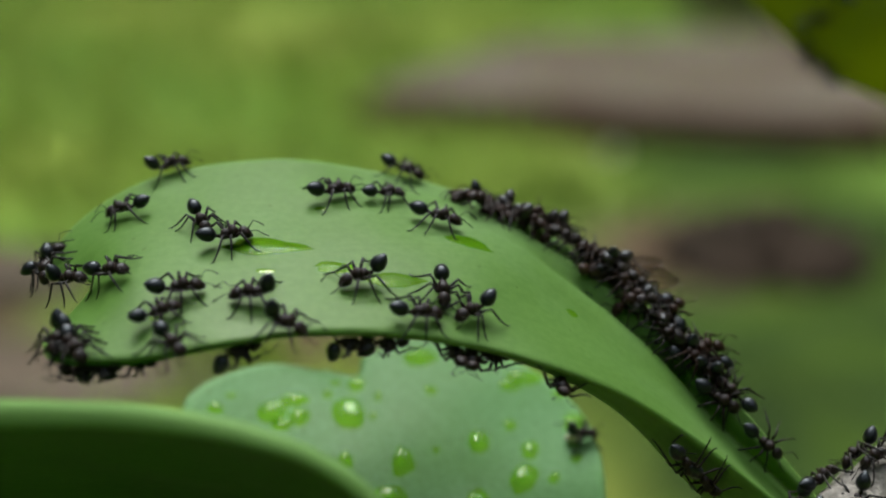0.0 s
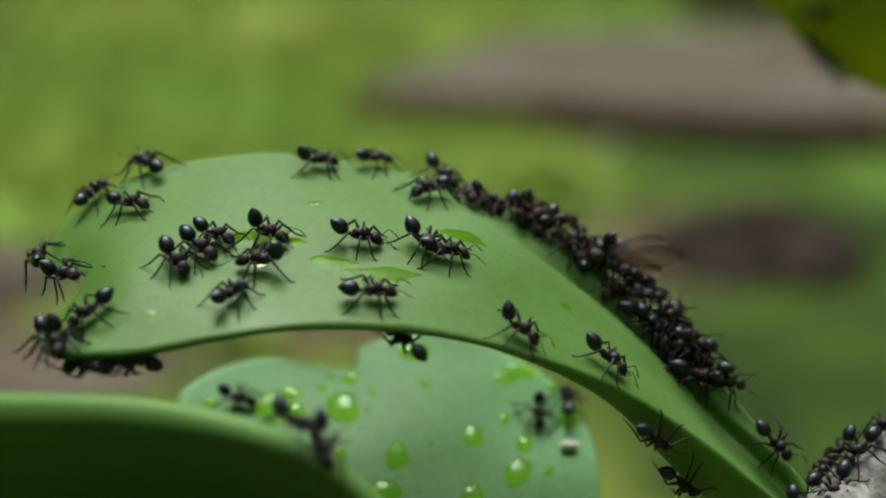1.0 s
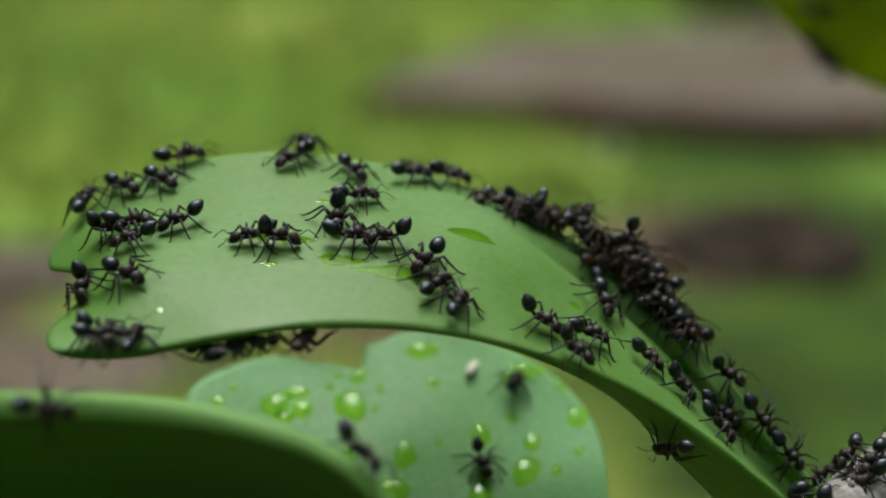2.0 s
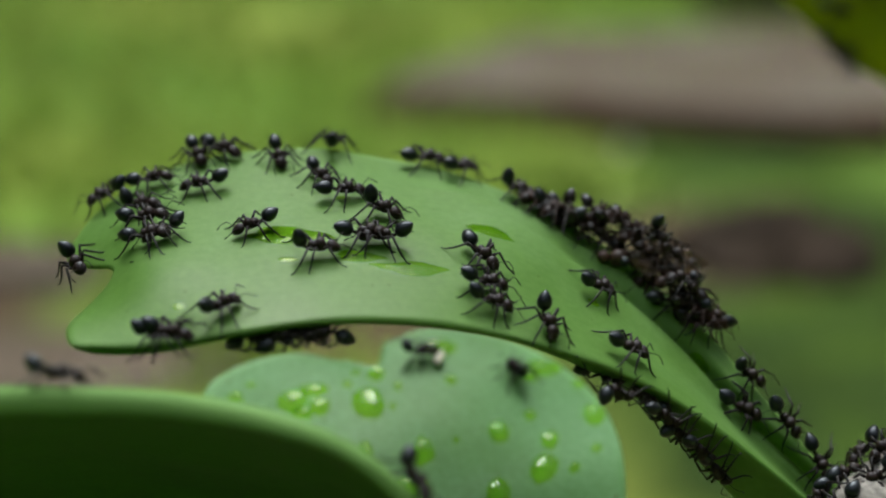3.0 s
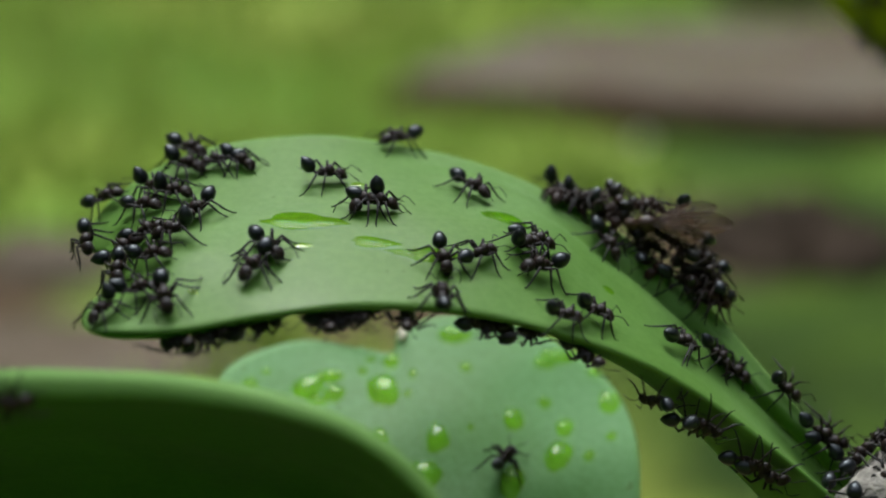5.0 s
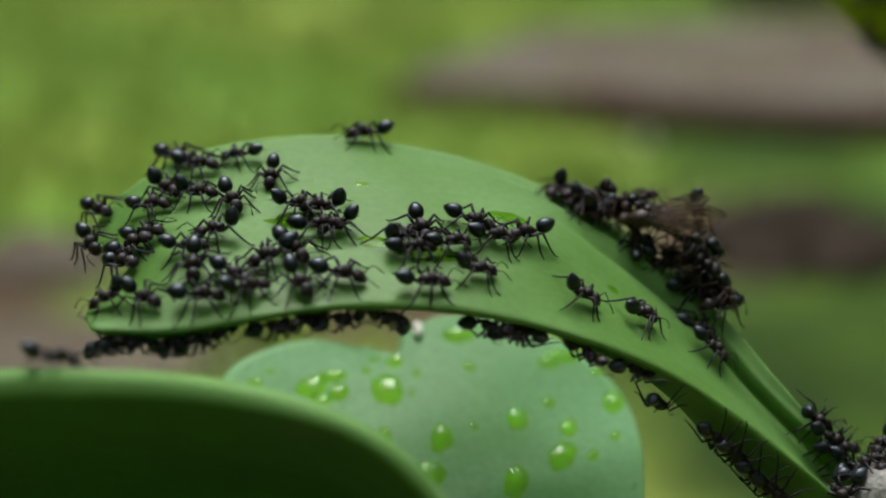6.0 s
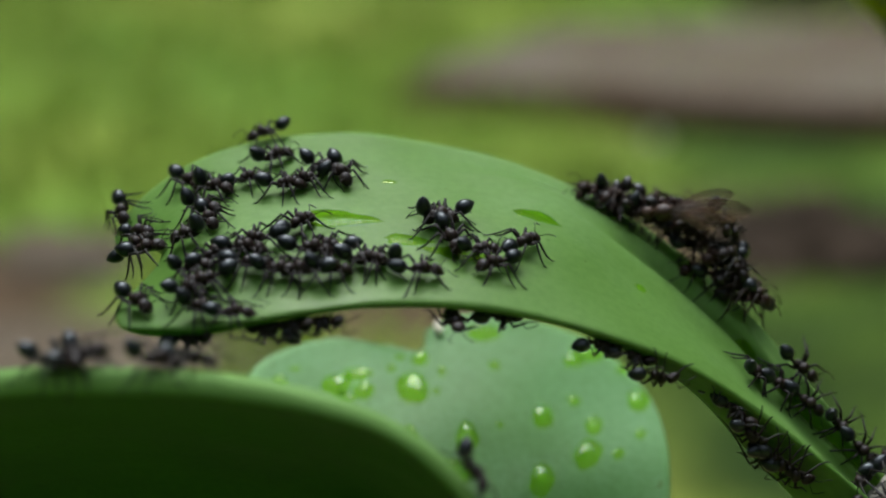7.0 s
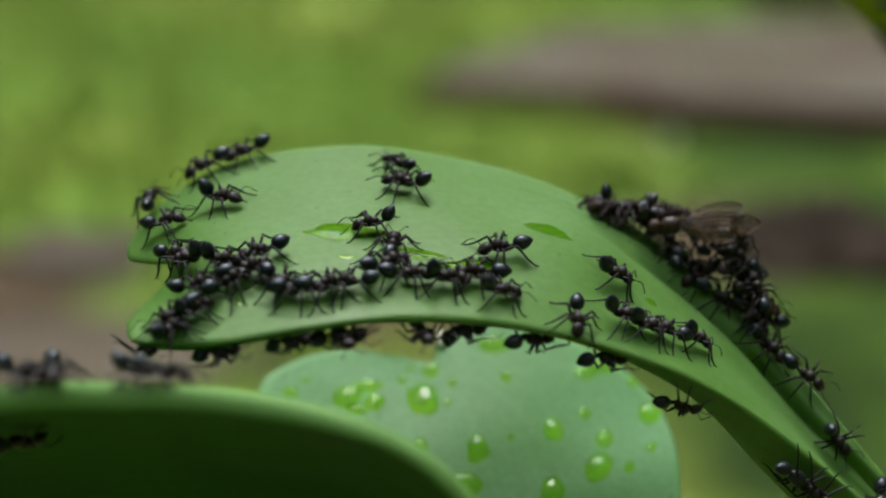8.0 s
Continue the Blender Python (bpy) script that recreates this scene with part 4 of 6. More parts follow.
def crowd():
    """Ants heaped on the far rim: a long file that draws together into a heap round the prey."""
    rng = random.Random(21)
    count = 32
    for i in range(count):
        s = (i + 0.6 * rng.random()) / count
        deep = max(0.0, 1 - abs(s - 0.55) * 1.8)
        layer = (i % 3) / 2 * deep + 0.25 * rng.random() * deep
        inward = rng.random()
        heading = rng.choice((-20, 160, 50, -120, 190, 10)) + rng.uniform(-30, 30)
        lean = pose(0, 0, 0, rng.uniform(-22, 22), rng.uniform(-28, 18), 0)
        phase = rng.random() * 6
        rows = []
        for k in range(33):
            t = k * 0.25
            e = ease(0.0, 4.5, t)
            f = math.sin(1.7 * t + phase), math.sin(2.9 * t + 2 * phase), math.sin(2.1 * t + 3 * phase)
            u = (0.492 + 0.262 * s) * (1 - e) + (0.548 + 0.168 * s) * e
            v = 0.97 - (0.26 - 0.12 * e) * inward
            m = seat(MAIN, u, v, heading, (0.0009 + 0.0014 * e) * layer) @ lean
            m.translation += Vector((0.75, 0.3, 0.25)).normalized() * (0.0002 + 0.0021 * e) * layer
            rows.append((t, m @ pose(0.0006 * f[0], 0.0006 * f[1], 0, 4 * f[1], 6 * f[2], 16 * f[0])))
        ant = another_ant(rng.random() < 0.6 and len(BROWN_SWARM) > 0)
        ant.scale = (rng.uniform(0.96, 1.10),) * 3
        walk(ant, rows)
        gait(ant, phase, 9)
    for u, side in ((0.56, 0.2), (0.62, -0.4), (0.66, 0.3), (0.70, 0.5), (0.735, -0.3), (0.77, 0.2), (0.47, 0.9), (0.50, 1.1), (0.535, 0.8), (0.575, 1.2), (0.615, 0.9), (0.655, 1.2)):
        c, r = branch_at(u)
        along = Vector(branch_at(u + 0.01)[0] - branch_at(u - 0.01)[0]).normalized()
        up = Vector((-0.45 - 0.35 * (side > 0.7), -0.35 + side * 0.5, 0.8))
        up = (up - along * up.dot(along)).normalized()
        x = along * (1 if rng.random() < 0.5 else -1)
        m = Matrix((x, up.cross(x), up)).transposed().to_4x4()
        m.translation = Vector(c) + up * (r + 0.0001)
        ant = another_ant()
        ant.scale = (1.1,) * 3
        stir(ant, m, 0.0009, 20, rng.random() * 6)


def drag_prey():
    """The prey shifts and turns as the crowd pulls at it."""
    rows = []
    for t, x, z, turn, tip in ((0.0, 17.6, 201.6, 30, -20), (1.0, 18.2, 202.4, 20, -8), (1.5, 17.8, 201.8, 24, -16), (3.0, 17.8, 201.9, 12, -10), (3.6, 19.0, 203.4, 0, 4), (4.5, 19.0, 203.8, -2, 0), (6.0, 18.0, 204.4, -6, 4), (7.0, 17.6, 204.8, -4, 2), (8.0, 17.2, 204.9, 4, 0)):
        rows.append((t, pose((x - 0.9) * 0.001, 0.1352, (z - 0.9) * 0.001) @ pose(0, 0, 0, -58, tip, 178 + turn)))
    walk(prey, rows)


SWAY = [(0.0, -2.7), (0.5, -1.6), (1.0, -1.4), (1.5, -2.0), (3.0, -1.8), (3.5, -1.3), (4.0, -0.9), (4.5, -0.2), (6.0, -0.3), (6.5, 0.1), (7.0, 0.2), (7.5, -0.3), (8.0, -1.8)]


def sway():
    """The hanging leaf sways a little, and the ants on it with it."""
    walk(high_leaf, [(t, pose(x * 0.001, 0, 0)) for t, x in SWAY])
    rng = random.Random(8)
    for u, v, h in ((0.42, -0.80, 40), (0.50, -0.97, -30), (0.60, -0.99, 150), (0.45, -0.55, 200)):
        ant = another_ant()
        ant.scale = (1.1,) * 3
        k = rng.random() * 6
        walk(ant, [(t, pose(x * 0.001, 0, 0) @ seat(HIGH, u + 0.012 * math.sin(1.3 * t + k), v, h + 15 * math.sin(t + k))) for t, x in SWAY])
        gait(ant, k, 9)


def carry_grub():
    """An ant brings the grub along the drooping leaf and up under the big one."""
    rows = []
    for t, u, v, h in ((0.0, 0.548, 0.907, 90), (0.5, 0.577, 0.942, 60), (1.0, 0.577, 0.890, 80), (1.5, 0.410, 0.837, 90), (3.0, 0.213, 0.661, 90), (3.5, 0.213, 0.643, 80), (4.0, 0.189, 0.661, 90), (4.5, 0.010, 0.643, 80), (6.0, 0.064, 0.801, 80), (8.0, 0.010, 0.925, 80)):
        rows.append((t, seat(BACK, u, v, h)))
    grub.scale = (0.95,) * 3
    walk(grub, rows)


def motions():
    crowd()
    drag_prey()
    carry_grub()
    sway()
    crawl(MAIN, [(0.0, 0.207, 1.00, 11), (0.5, 0.322, 1.00, 345), (1.0, 0.345, 0.86, 13), (1.5, 0.338, 1.00, 90), (3.0, 0.338, 1.00, 85), (3.5, 0.353, 0.86, 273), (4.0, 0.345, 0.39, 323), (4.5, 0.353, 0.80, 15), (6.0, 0.253, 0.25, 349), (6.5, 0.253, 0.25, 349), (7.0, 0.269, 0.59, 330), (7.5, 0.292, 0.12, 354), (8.0, 0.553, -0.53, 14)])
    crawl(MAIN, [(0.0, 0.146, 0.73, 147), (0.5, 0.130, 0.76, 287), (1.0, 0.153, 0.69, 314), (1.5, 0.153, 0.66, 296), (3.0, 0.215, 1.00, 277), (3.5, 0.169, 0.19, 273), (4.0, 0.107, 0.32, 315), (4.5, 0.084, 0.63, 299), (6.0, 0.107, 0.59, 316), (6.5, 0.054, 0.39, 288), (7.0, 0.031, 0.66, 274), (7.5, 0.046, 0.66, 283), (8.0, 0.077, 0.69, 307)])
    crawl(MAIN, [(0.0, 0.207, 0.42, 278), (0.5, 0.230, 0.22, 294), (1.0, 0.215, 0.19, 319), (1.5, 0.322, 0.86, 186), (3.0, 0.284, 0.86, 277), (3.5, 0.299, 0.76, 335), (4.0, 0.261, 1.00, 176), (4.5, 0.215, 0.93, 353), (6.0, 0.246, 0.56, 261), (6.5, 0.246, 0.63, 270), (7.0, 0.238, 1.00, 191), (7.5, 0.292, 0.93, 355), (8.0, 0.338, 0.73, 130)])
    crawl(MAIN, [(0.0, 0.223, 0.22, 5), (0.5, 0.153, 0.08, 21), (1.0, 0.192, 1.00, 110), (1.5, 0.223, 1.00, 35), (3.0, 0.238, 1.00, 309), (3.5, 0.230, 0.97, 265), (4.0, 0.177, 0.76, 140), (4.5, 0.184, 1.00, 320), (6.0, 0.169, 0.97, 300), (6.5, 0.130, 0.80, 286), (7.0, 0.138, 0.76, 285), (7.5, 0.084, 0.93, 212), (8.0, 0.161, 1.00, 180)])
    crawl(MAIN, [(0.0, 0.000, 0.93, 324), (0.5, 0.031, 1.00, 248), (1.0, 0.123, 0.97, 25), (1.5, 0.146, 0.93, 264), (3.0, 0.161, 0.90, 328), (3.5, 0.153, 1.00, 344), (4.0, 0.107, 1.00, 42), (4.5, 0.092, 0.97, 340), (6.0, 0.031, 1.00, 252), (6.5, 0.069, 1.00, 78), (7.0, 0.000, 0.56, 345), (7.5, 0.600, -2.60, 226), (8.0, 0.600, -2.60, 226)])
    crawl(MAIN, [(0.0, 0.000, 0.83, 220), (0.5, 0.000, 0.86, 241), (1.0, 0.000, 0.86, 52), (1.5, 0.107, 0.97, 322), (3.0, 0.100, 1.00, 140), (3.5, 0.031, 0.80, 108), (4.0, 0.038, 0.83, 324), (4.5, 0.000, 0.83, 233), (6.0, 0.000, 0.80, 239), (6.5, 0.023, 1.00, 234), (7.0, 0.023, 1.00, 225), (7.5, 0.000, 1.00, 211), (8.0, 0.069, 1.00, 51)])
    crawl(MAIN, [(0.0, 0.000, 0.49, 301), (0.5, 0.000, 0.42, 310), (1.0, 0.000, 0.46, 288), (1.5, 0.077, 0.42, 293), (3.0, 0.130, 0.69, 322), (3.5, 0.123, 0.69, 291), (4.0, 0.130, 0.66, 324), (4.5, 0.138, 0.69, 308), (6.0, 0.161, 0.53, 325), (6.5, 0.161, 0.25, 338), (7.0, 0.123, 0.42, 316), (7.5, 0.092, 0.29, 343), (8.0, 0.107, -0.05, 337)])
    crawl(MAIN, [(0.0, 0.069, 0.15, 311), (0.5, 0.107, -0.29, 344), (1.0, 0.161, -0.02, 295), (1.5, 0.146, 0.08, 200), (3.0, 0.207, 0.69, 173), (3.5, 0.184, 0.83, 183), (4.0, 0.130, 0.53, 153), (4.5, 0.138, 0.32, 158), (6.0, 0.192, 0.39, 282), (6.5, 0.215, 0.29, 279), (7.0, 0.223, 0.46, 342), (7.5, 0.215, 0.56, 338), (8.0, 0.207, 1.00, 192)])
    crawl(MAIN, [(0.0, 0.000, -0.63, 277), (0.5, 0.000, -0.46, 280), (1.0, 0.008, -0.76, 290), (1.5, 0.000, -0.42, 288), (3.0, 0.000, 0.69, 244), (3.5, 0.038, 0.90, 237), (4.0, 0.092, 0.93, 316), (4.5, 0.115, 0.80, 296), (6.0, 0.138, 0.69, 287), (6.5, 0.146, 0.56, 318), (7.0, 0.153, 0.59, 319), (7.5, 0.146, 0.63, 315), (8.0, 0.153, 0.63, 310)])
    crawl(MAIN, [(0.0, 0.015, -0.66, 294), (0.5, 0.008, -0.59, 54), (1.0, 0.000, -0.73, 316), (1.5, 0.000, -0.63, 302), (3.0, 0.115, -0.76, 336), (3.5, 0.450, -2.35, 257), (4.0, 0.450, -2.35, 257), (4.5, 0.450, -2.35, 257), (6.0, 0.246, -0.56, 289), (6.5, 0.253, -0.56, 307), (7.0, 0.246, -0.46, 349), (7.5, 0.280, -1.21, 336), (8.0, 0.249, -1.21, 281)])
    crawl(MAIN, [(0.0, 0.023, -0.76, 307), (0.5, 0.092, -0.59, 352), (1.0, 0.046, -0.39, 225), (1.5, 0.069, -0.42, 290), (3.0, 0.107, 0.32, 333), (3.5, 0.000, -0.76, 305), (4.0, 0.000, -0.39, 48), (4.5, 0.000, -0.02, 218), (6.0, 0.000, 0.22, 298), (6.5, 0.000, -0.49, 31), (7.0, 0.000, -0.53, 315), (7.5, 0.000, -0.66, 314), (8.0, 0.320, -2.20, 126)])
    crawl(MAIN, [(0.0, 0.153, -0.25, 3), (0.5, 0.184, -0.25, 21), (1.0, 0.192, 0.08, 302), (1.5, 0.100, 0.46, 340), (3.0, 0.123, 0.53, 329), (3.5, 0.000, 0.29, 12), (4.0, 0.023, 0.53, 281), (4.5, 0.008, 0.32, 352), (6.0, 0.038, 0.32, 322), (6.5, 0.015, 0.25, 314), (7.0, 0.008, 0.42, 308), (7.5, 0.000, -0.42, 287), (8.0, 0.046, -0.59, 227)])
    crawl(MAIN, [(0.0, 0.130, -0.46, 16), (0.5, 0.153, -0.36, 18), (1.0, 0.223, -0.46, 46), (1.5, 0.230, 0.05, 168), (3.0, 0.230, 0.22, 204), (3.5, 0.238, 0.15, 348), (4.0, 0.092, 0.19, 349), (4.5, 0.092, 0.29, 6), (6.0, 0.069, 0.32, 319), (6.5, 0.077, 0.22, 316), (7.0, 0.123, 0.29, 273), (7.5, 0.069, 0.12, 309), (8.0, 0.046, 0.32, 299)])
    crawl(MAIN, [(0.0, 0.246, -0.42, 169), (0.5, 0.215, -0.12, 168), (1.0, 0.269, 0.15, 317), (1.5, 0.261, 0.25, 331), (3.0, 0.284, -0.08, 353), (3.5, 0.223, -0.32, 340), (4.0, 0.161, -0.32, 34), (4.5, 0.061, 0.25, 139), (6.0, 0.161, 0.08, 184), (6.5, 0.107, -0.02, 155), (7.0, 0.092, 0.15, 152), (7.5, 0.107, -0.02, 155), (8.0, 0.069, 0.08, 132)])
    crawl(MAIN, [(0.0, 0.146, -0.76, 295), (0.5, 0.115, -0.53, 2), (1.0, 0.087, -1.21, 357), (1.5, 0.168, -1.21, 14), (3.0, 0.274, -1.21, 350), (3.5, 0.392, -1.21, 6), (4.0, 0.461, -1.21, 15), (4.5, 0.448, -1.21, 13), (6.0, 0.461, -1.21, 344), (6.5, 0.467, -1.21, 288), (7.0, 0.442, -1.25, 12), (7.5, 0.486, -1.21, 17), (8.0, 0.467, -1.21, 15)])
    crawl(MAIN, [(0.0, 0.276, -0.76, 320), (0.5, 0.284, -0.36, 211), (1.0, 0.261, -0.15, 170), (1.5, 0.322, 0.22, 212), (3.0, 0.361, 0.32, 323), (3.5, 0.322, 0.22, 213), (4.0, 0.322, 0.19, 178), (4.5, 0.384, 0.32, 267), (6.0, 0.284, 0.19, 173), (6.5, 0.284, 0.15, 334), (7.0, 0.361, 0.05, 1), (7.5, 0.330, -0.36, 358), (8.0, 0.361, -0.46, 1)])
    crawl(MAIN, [(0.0, 0.345, 0.59, 27), (0.5, 0.345, 0.22, 302), (1.0, 0.361, 0.08, 341), (1.5, 0.376, 0.08, 342), (3.0, 0.338, 0.05, 359), (3.5, 0.307, -0.46, 339), (4.0, 0.169, -0.46, 18), (4.5, 0.200, -0.39, 272), (6.0, 0.215, -0.25, 202), (6.5, 0.177, -0.49, 182), (7.0, 0.223, -0.46, 168), (7.5, 0.177, -0.59, 166), (8.0, 0.540, -2.30, 211)])
    crawl(MAIN, [(0.0, 0.399, 0.63, 15), (0.5, 0.345, 0.93, 150), (1.0, 0.407, 1.00, 35), (1.5, 0.414, 0.93, 315), (3.0, 0.315, 0.66, 296), (3.5, 0.276, 0.42, 323), (4.0, 0.215, 0.39, 182), (4.5, 0.184, 0.76, 185), (6.0, 0.230, 0.80, 168), (6.5, 0.161, 0.42, 150), (7.0, 0.192, 0.59, 352), (7.5, 0.138, 0.42, 43), (8.0, 0.307, -0.08, 77)])
    crawl(MAIN, [(0.0, 0.445, 0.39, 331), (0.5, 0.460, 0.46, 273), (1.0, 0.453, 0.66, 219), (1.5, 0.437, 0.73, 21), (3.0, 0.430, 1.00, 29), (3.5, 0.437, 1.00, 355), (4.0, 0.514, 1.00, 8), (4.5, 0.514, 0.97, 312), (6.0, 0.376, -0.02, 279), (6.5, 0.338, -0.25, 275), (7.0, 0.376, -0.15, 280), (7.5, 0.368, -0.46, 182), (8.0, 0.399, -0.39, 184)])
    crawl(MAIN, [(0.0, 0.430, 1.00, 340), (0.5, 0.437, 0.93, 5), (1.0, 0.721, 0.90, 355), (1.5, 0.760, 0.86, 349), (3.0, 0.583, 1.00, 21), (3.5, 0.737, 0.05, 18), (4.0, 0.806, -0.25, 347), (4.5, 0.790, 0.32, 11), (6.0, 0.706, 0.42, 35), (6.5, 0.737, 0.32, 50), (7.0, 0.813, 0.66, 14), (7.5, 0.821, 0.76, 20), (8.0, 0.737, 0.80, 358)])
    crawl(MAIN, [(0.0, 0.361, -0.29, 203), (0.5, 0.368, -0.39, 196), (1.0, 0.430, 0.02, 303), (1.5, 0.391, 0.08, 182), (3.0, 0.361, 0.02, 180), (3.5, 0.307, 0.08, 176), (4.0, 0.307, -0.25, 176), (4.5, 0.192, 0.86, 290), (6.0, 0.184, 0.80, 322), (6.5, 0.192, 0.80, 325), (7.0, 0.230, 0.73, 21), (7.5, 0.238, 0.69, 300), (8.0, 0.338, 0.53, 164)])
    crawl(MAIN, [(0.0, 0.422, -0.66, 8), (0.5, 0.384, -0.56, 3), (1.0, 0.376, -0.53, 2), (1.5, 0.391, -0.22, 147), (3.0, 0.460, -0.15, 297), (3.5, 0.453, -0.12, 345), (4.0, 0.445, 0.29, 353), (4.5, 0.407, 0.46, 358), (6.0, 0.269, 0.02, 352), (6.5, 0.246, 0.02, 350), (7.0, 0.215, 0.05, 39), (7.5, 0.223, -0.32, 6), (8.0, 0.230, -0.46, 5)])
    crawl(MAIN, [(0.0, 0.445, -0.39, 264), (0.5, 0.437, -0.59, 268), (1.0, 0.453, -0.08, 344), (1.5, 0.399, 0.49, 29), (3.0, 0.330, 0.49, 3), (3.5, 0.276, 0.05, 334), (4.0, 0.184, -0.19, 229), (4.5, 0.192, -0.08, 317), (6.0, 0.238, -0.19, 297), (6.5, 0.184, -0.02, 288), (7.0, 0.169, -0.05, 186), (7.5, 0.138, -0.12, 166), (8.0, 0.161, -0.02, 194)])
    crawl(MAIN, [(0.0, 0.483, -0.56, 216), (0.5, 0.468, -0.59, 35), (1.0, 0.537, -0.66, 337), (1.5, 0.553, -0.46, 34), (3.0, 0.537, -0.63, 291), (3.5, 0.522, -0.63, 355), (4.0, 0.591, -0.76, 285), (4.5, 0.599, -0.66, 36), (6.0, 0.553, -0.46, 16), (6.5, 0.499, -0.56, 20), (7.0, 0.790, 1.00, 11), (7.5, 0.798, 1.00, 337), (8.0, 0.714, 0.97, 341)])
    crawl(MAIN, [(0.0, 0.852, 0.83, 10), (0.5, 0.829, 1.00, 349), (1.0, 0.875, 1.00, 6), (1.5, 0.875, 0.90, 349), (3.0, 0.906, 1.00, 349), (3.5, 0.821, 0.59, 9), (4.0, 0.790, 0.59, 10), (4.5, 0.898, 1.00, 17), (6.0, 0.906, 1.00, 52), (6.5, 0.921, 1.00, 52), (7.0, 0.898, 0.90, 5), (7.5, 0.883, 1.00, 53), (8.0, 0.783, 1.00, 18)])
    crawl(MAIN, [(0.0, 0.714, 0.83, 354), (0.5, 0.637, 0.25, 24), (1.0, 0.698, 0.59, 350), (1.5, 0.691, 0.36, 35), (3.0, 0.709, -0.81, 346), (3.5, 0.669, -0.83, 356), (4.0, 0.748, -0.81, 8), (4.5, 0.729, 0.15, 354), (6.0, 0.721, 0.08, 15), (6.5, 0.783, -0.83, 357), (7.0, 0.773, -0.85, 358), (7.5, 0.728, -0.85, 31), (8.0, 0.649, -0.98, 26)])
    crawl(MAIN, [(0.0, 0.729, 0.90, 345), (0.5, 0.468, 1.00, 4), (1.0, 0.476, 1.00, 326), (1.5, 0.476, 0.93, 350), (3.0, 0.468, 1.00, 54), (3.5, 0.491, 0.12, 303), (4.0, 0.483, 0.22, 274), (4.5, 0.437, 1.00, 212), (6.0, 0.353, 0.97, 198), (6.5, 0.353, 0.90, 313), (7.0, 0.284, 0.53, 281), (7.5, 0.307, -0.25, 310), (8.0, 0.299, -0.29, 27)])
    crawl(MAIN, [(0.0, 0.744, 0.86, 359), (0.5, 0.729, 0.63, 357), (1.0, 0.744, 0.93, 11), (1.5, 0.760, 1.00, 24), (3.0, 0.522, 0.97, 24), (3.5, 0.537, 1.00, 360), (4.0, 0.553, 0.90, 30), (4.5, 0.545, 1.00, 39), (6.0, 0.553, 1.00, 16), (6.5, 0.610, -2.65, 160), (7.0, 0.610, -2.65, 160), (7.5, 0.610, -2.65, 160), (8.0, 0.610, -2.65, 160)])
    crawl(MAIN, [(0.0, 0.760, 1.00, 79), (0.5, 0.729, 0.29, 176), (1.0, 0.729, 0.39, 342), (1.5, 0.721, 0.46, 46), (3.0, 0.738, -0.87, 357), (3.5, 0.480, -2.50, 332), (4.0, 0.480, -2.50, 332), (4.5, 0.480, -2.50, 332), (6.0, 0.184, -0.56, 2), (6.5, 0.177, -0.32, 4), (7.0, 0.184, -0.39, 348), (7.5, 0.200, -0.76, 308), (8.0, 0.480, -2.50, 210)])
    crawl(MAIN, [(0.0, 0.775, 0.93, 349), (0.5, 0.767, 0.93, 360), (1.0, 0.790, 1.00, 45), (1.5, 0.790, 1.00, 22), (3.0, 0.783, 1.00, 23), (3.5, 0.783, 1.00, 46), (4.0, 0.790, 1.00, 23), (4.5, 0.783, 1.00, 12), (6.0, 0.860, 1.00, 23), (6.5, 0.829, 0.86, 20), (7.0, 0.860, 0.86, 10), (7.5, 0.844, 0.86, 21), (8.0, 0.844, 0.66, 359)])
    crawl(MAIN, [(0.0, 0.783, 0.69, 21), (0.5, 0.706, 0.46, 6), (1.0, 0.760, 0.63, 33), (1.5, 0.783, 0.46, 337), (3.0, 0.790, 0.32, 29), (3.5, 0.783, 0.36, 11), (4.0, 0.760, 0.59, 22), (4.5, 0.760, 1.00, 12), (6.0, 0.430, 0.05, 319), (6.5, 0.376, 0.12, 135), (7.0, 0.376, 0.08, 200), (7.5, 0.414, -0.15, 188), (8.0, 0.422, -0.12, 187)])
    crawl(MAIN, [(0.0, 0.798, 1.00, 190), (0.5, 0.783, 0.93, 213), (1.0, 0.767, 0.97, 203), (1.5, 0.837, 0.93, 360), (3.0, 0.844, 1.00, 0), (3.5, 0.829, 1.00, 327), (4.0, 0.821, 1.00, 349), (4.5, 0.860, 0.97, 22), (6.0, 0.890, 1.00, 22), (6.5, 0.590, -2.55, 337), (7.0, 0.590, -2.55, 337), (7.5, 0.590, -2.55, 337), (8.0, 0.590, -2.55, 337)])
    crawl(MAIN, [(0.0, 0.044, -1.21, 6), (0.5, 0.006, -1.21, 351), (1.0, 0.031, -1.21, 340), (1.5, 0.037, -1.21, 321), (3.0, 0.177, -0.59, 32), (3.5, 0.153, -0.59, 196), (4.0, 0.092, -0.49, 308), (4.5, 0.046, -0.29, 8), (6.0, 0.054, -0.49, 328), (6.5, 0.061, -0.66, 359), (7.0, 0.077, -0.42, 18), (7.5, 0.000, -0.76, 92), (8.0, 0.038, -0.76, 69)])
    crawl(MAIN, [(0.0, 0.031, -1.21, 187), (0.5, 0.081, -1.21, 179), (1.0, 0.100, -1.23, 173), (1.5, 0.137, -1.21, 290), (3.0, 0.212, -1.25, 346), (3.5, 0.336, -1.27, 359), (4.0, 0.361, -1.21, 18), (4.5, 0.293, -1.21, 354), (6.0, 0.293, -1.21, 354), (6.5, 0.230, -1.25, 3), (7.0, 0.230, -1.21, 347), (7.5, 0.212, -1.29, 347), (8.0, 0.330, -2.25, 326)])
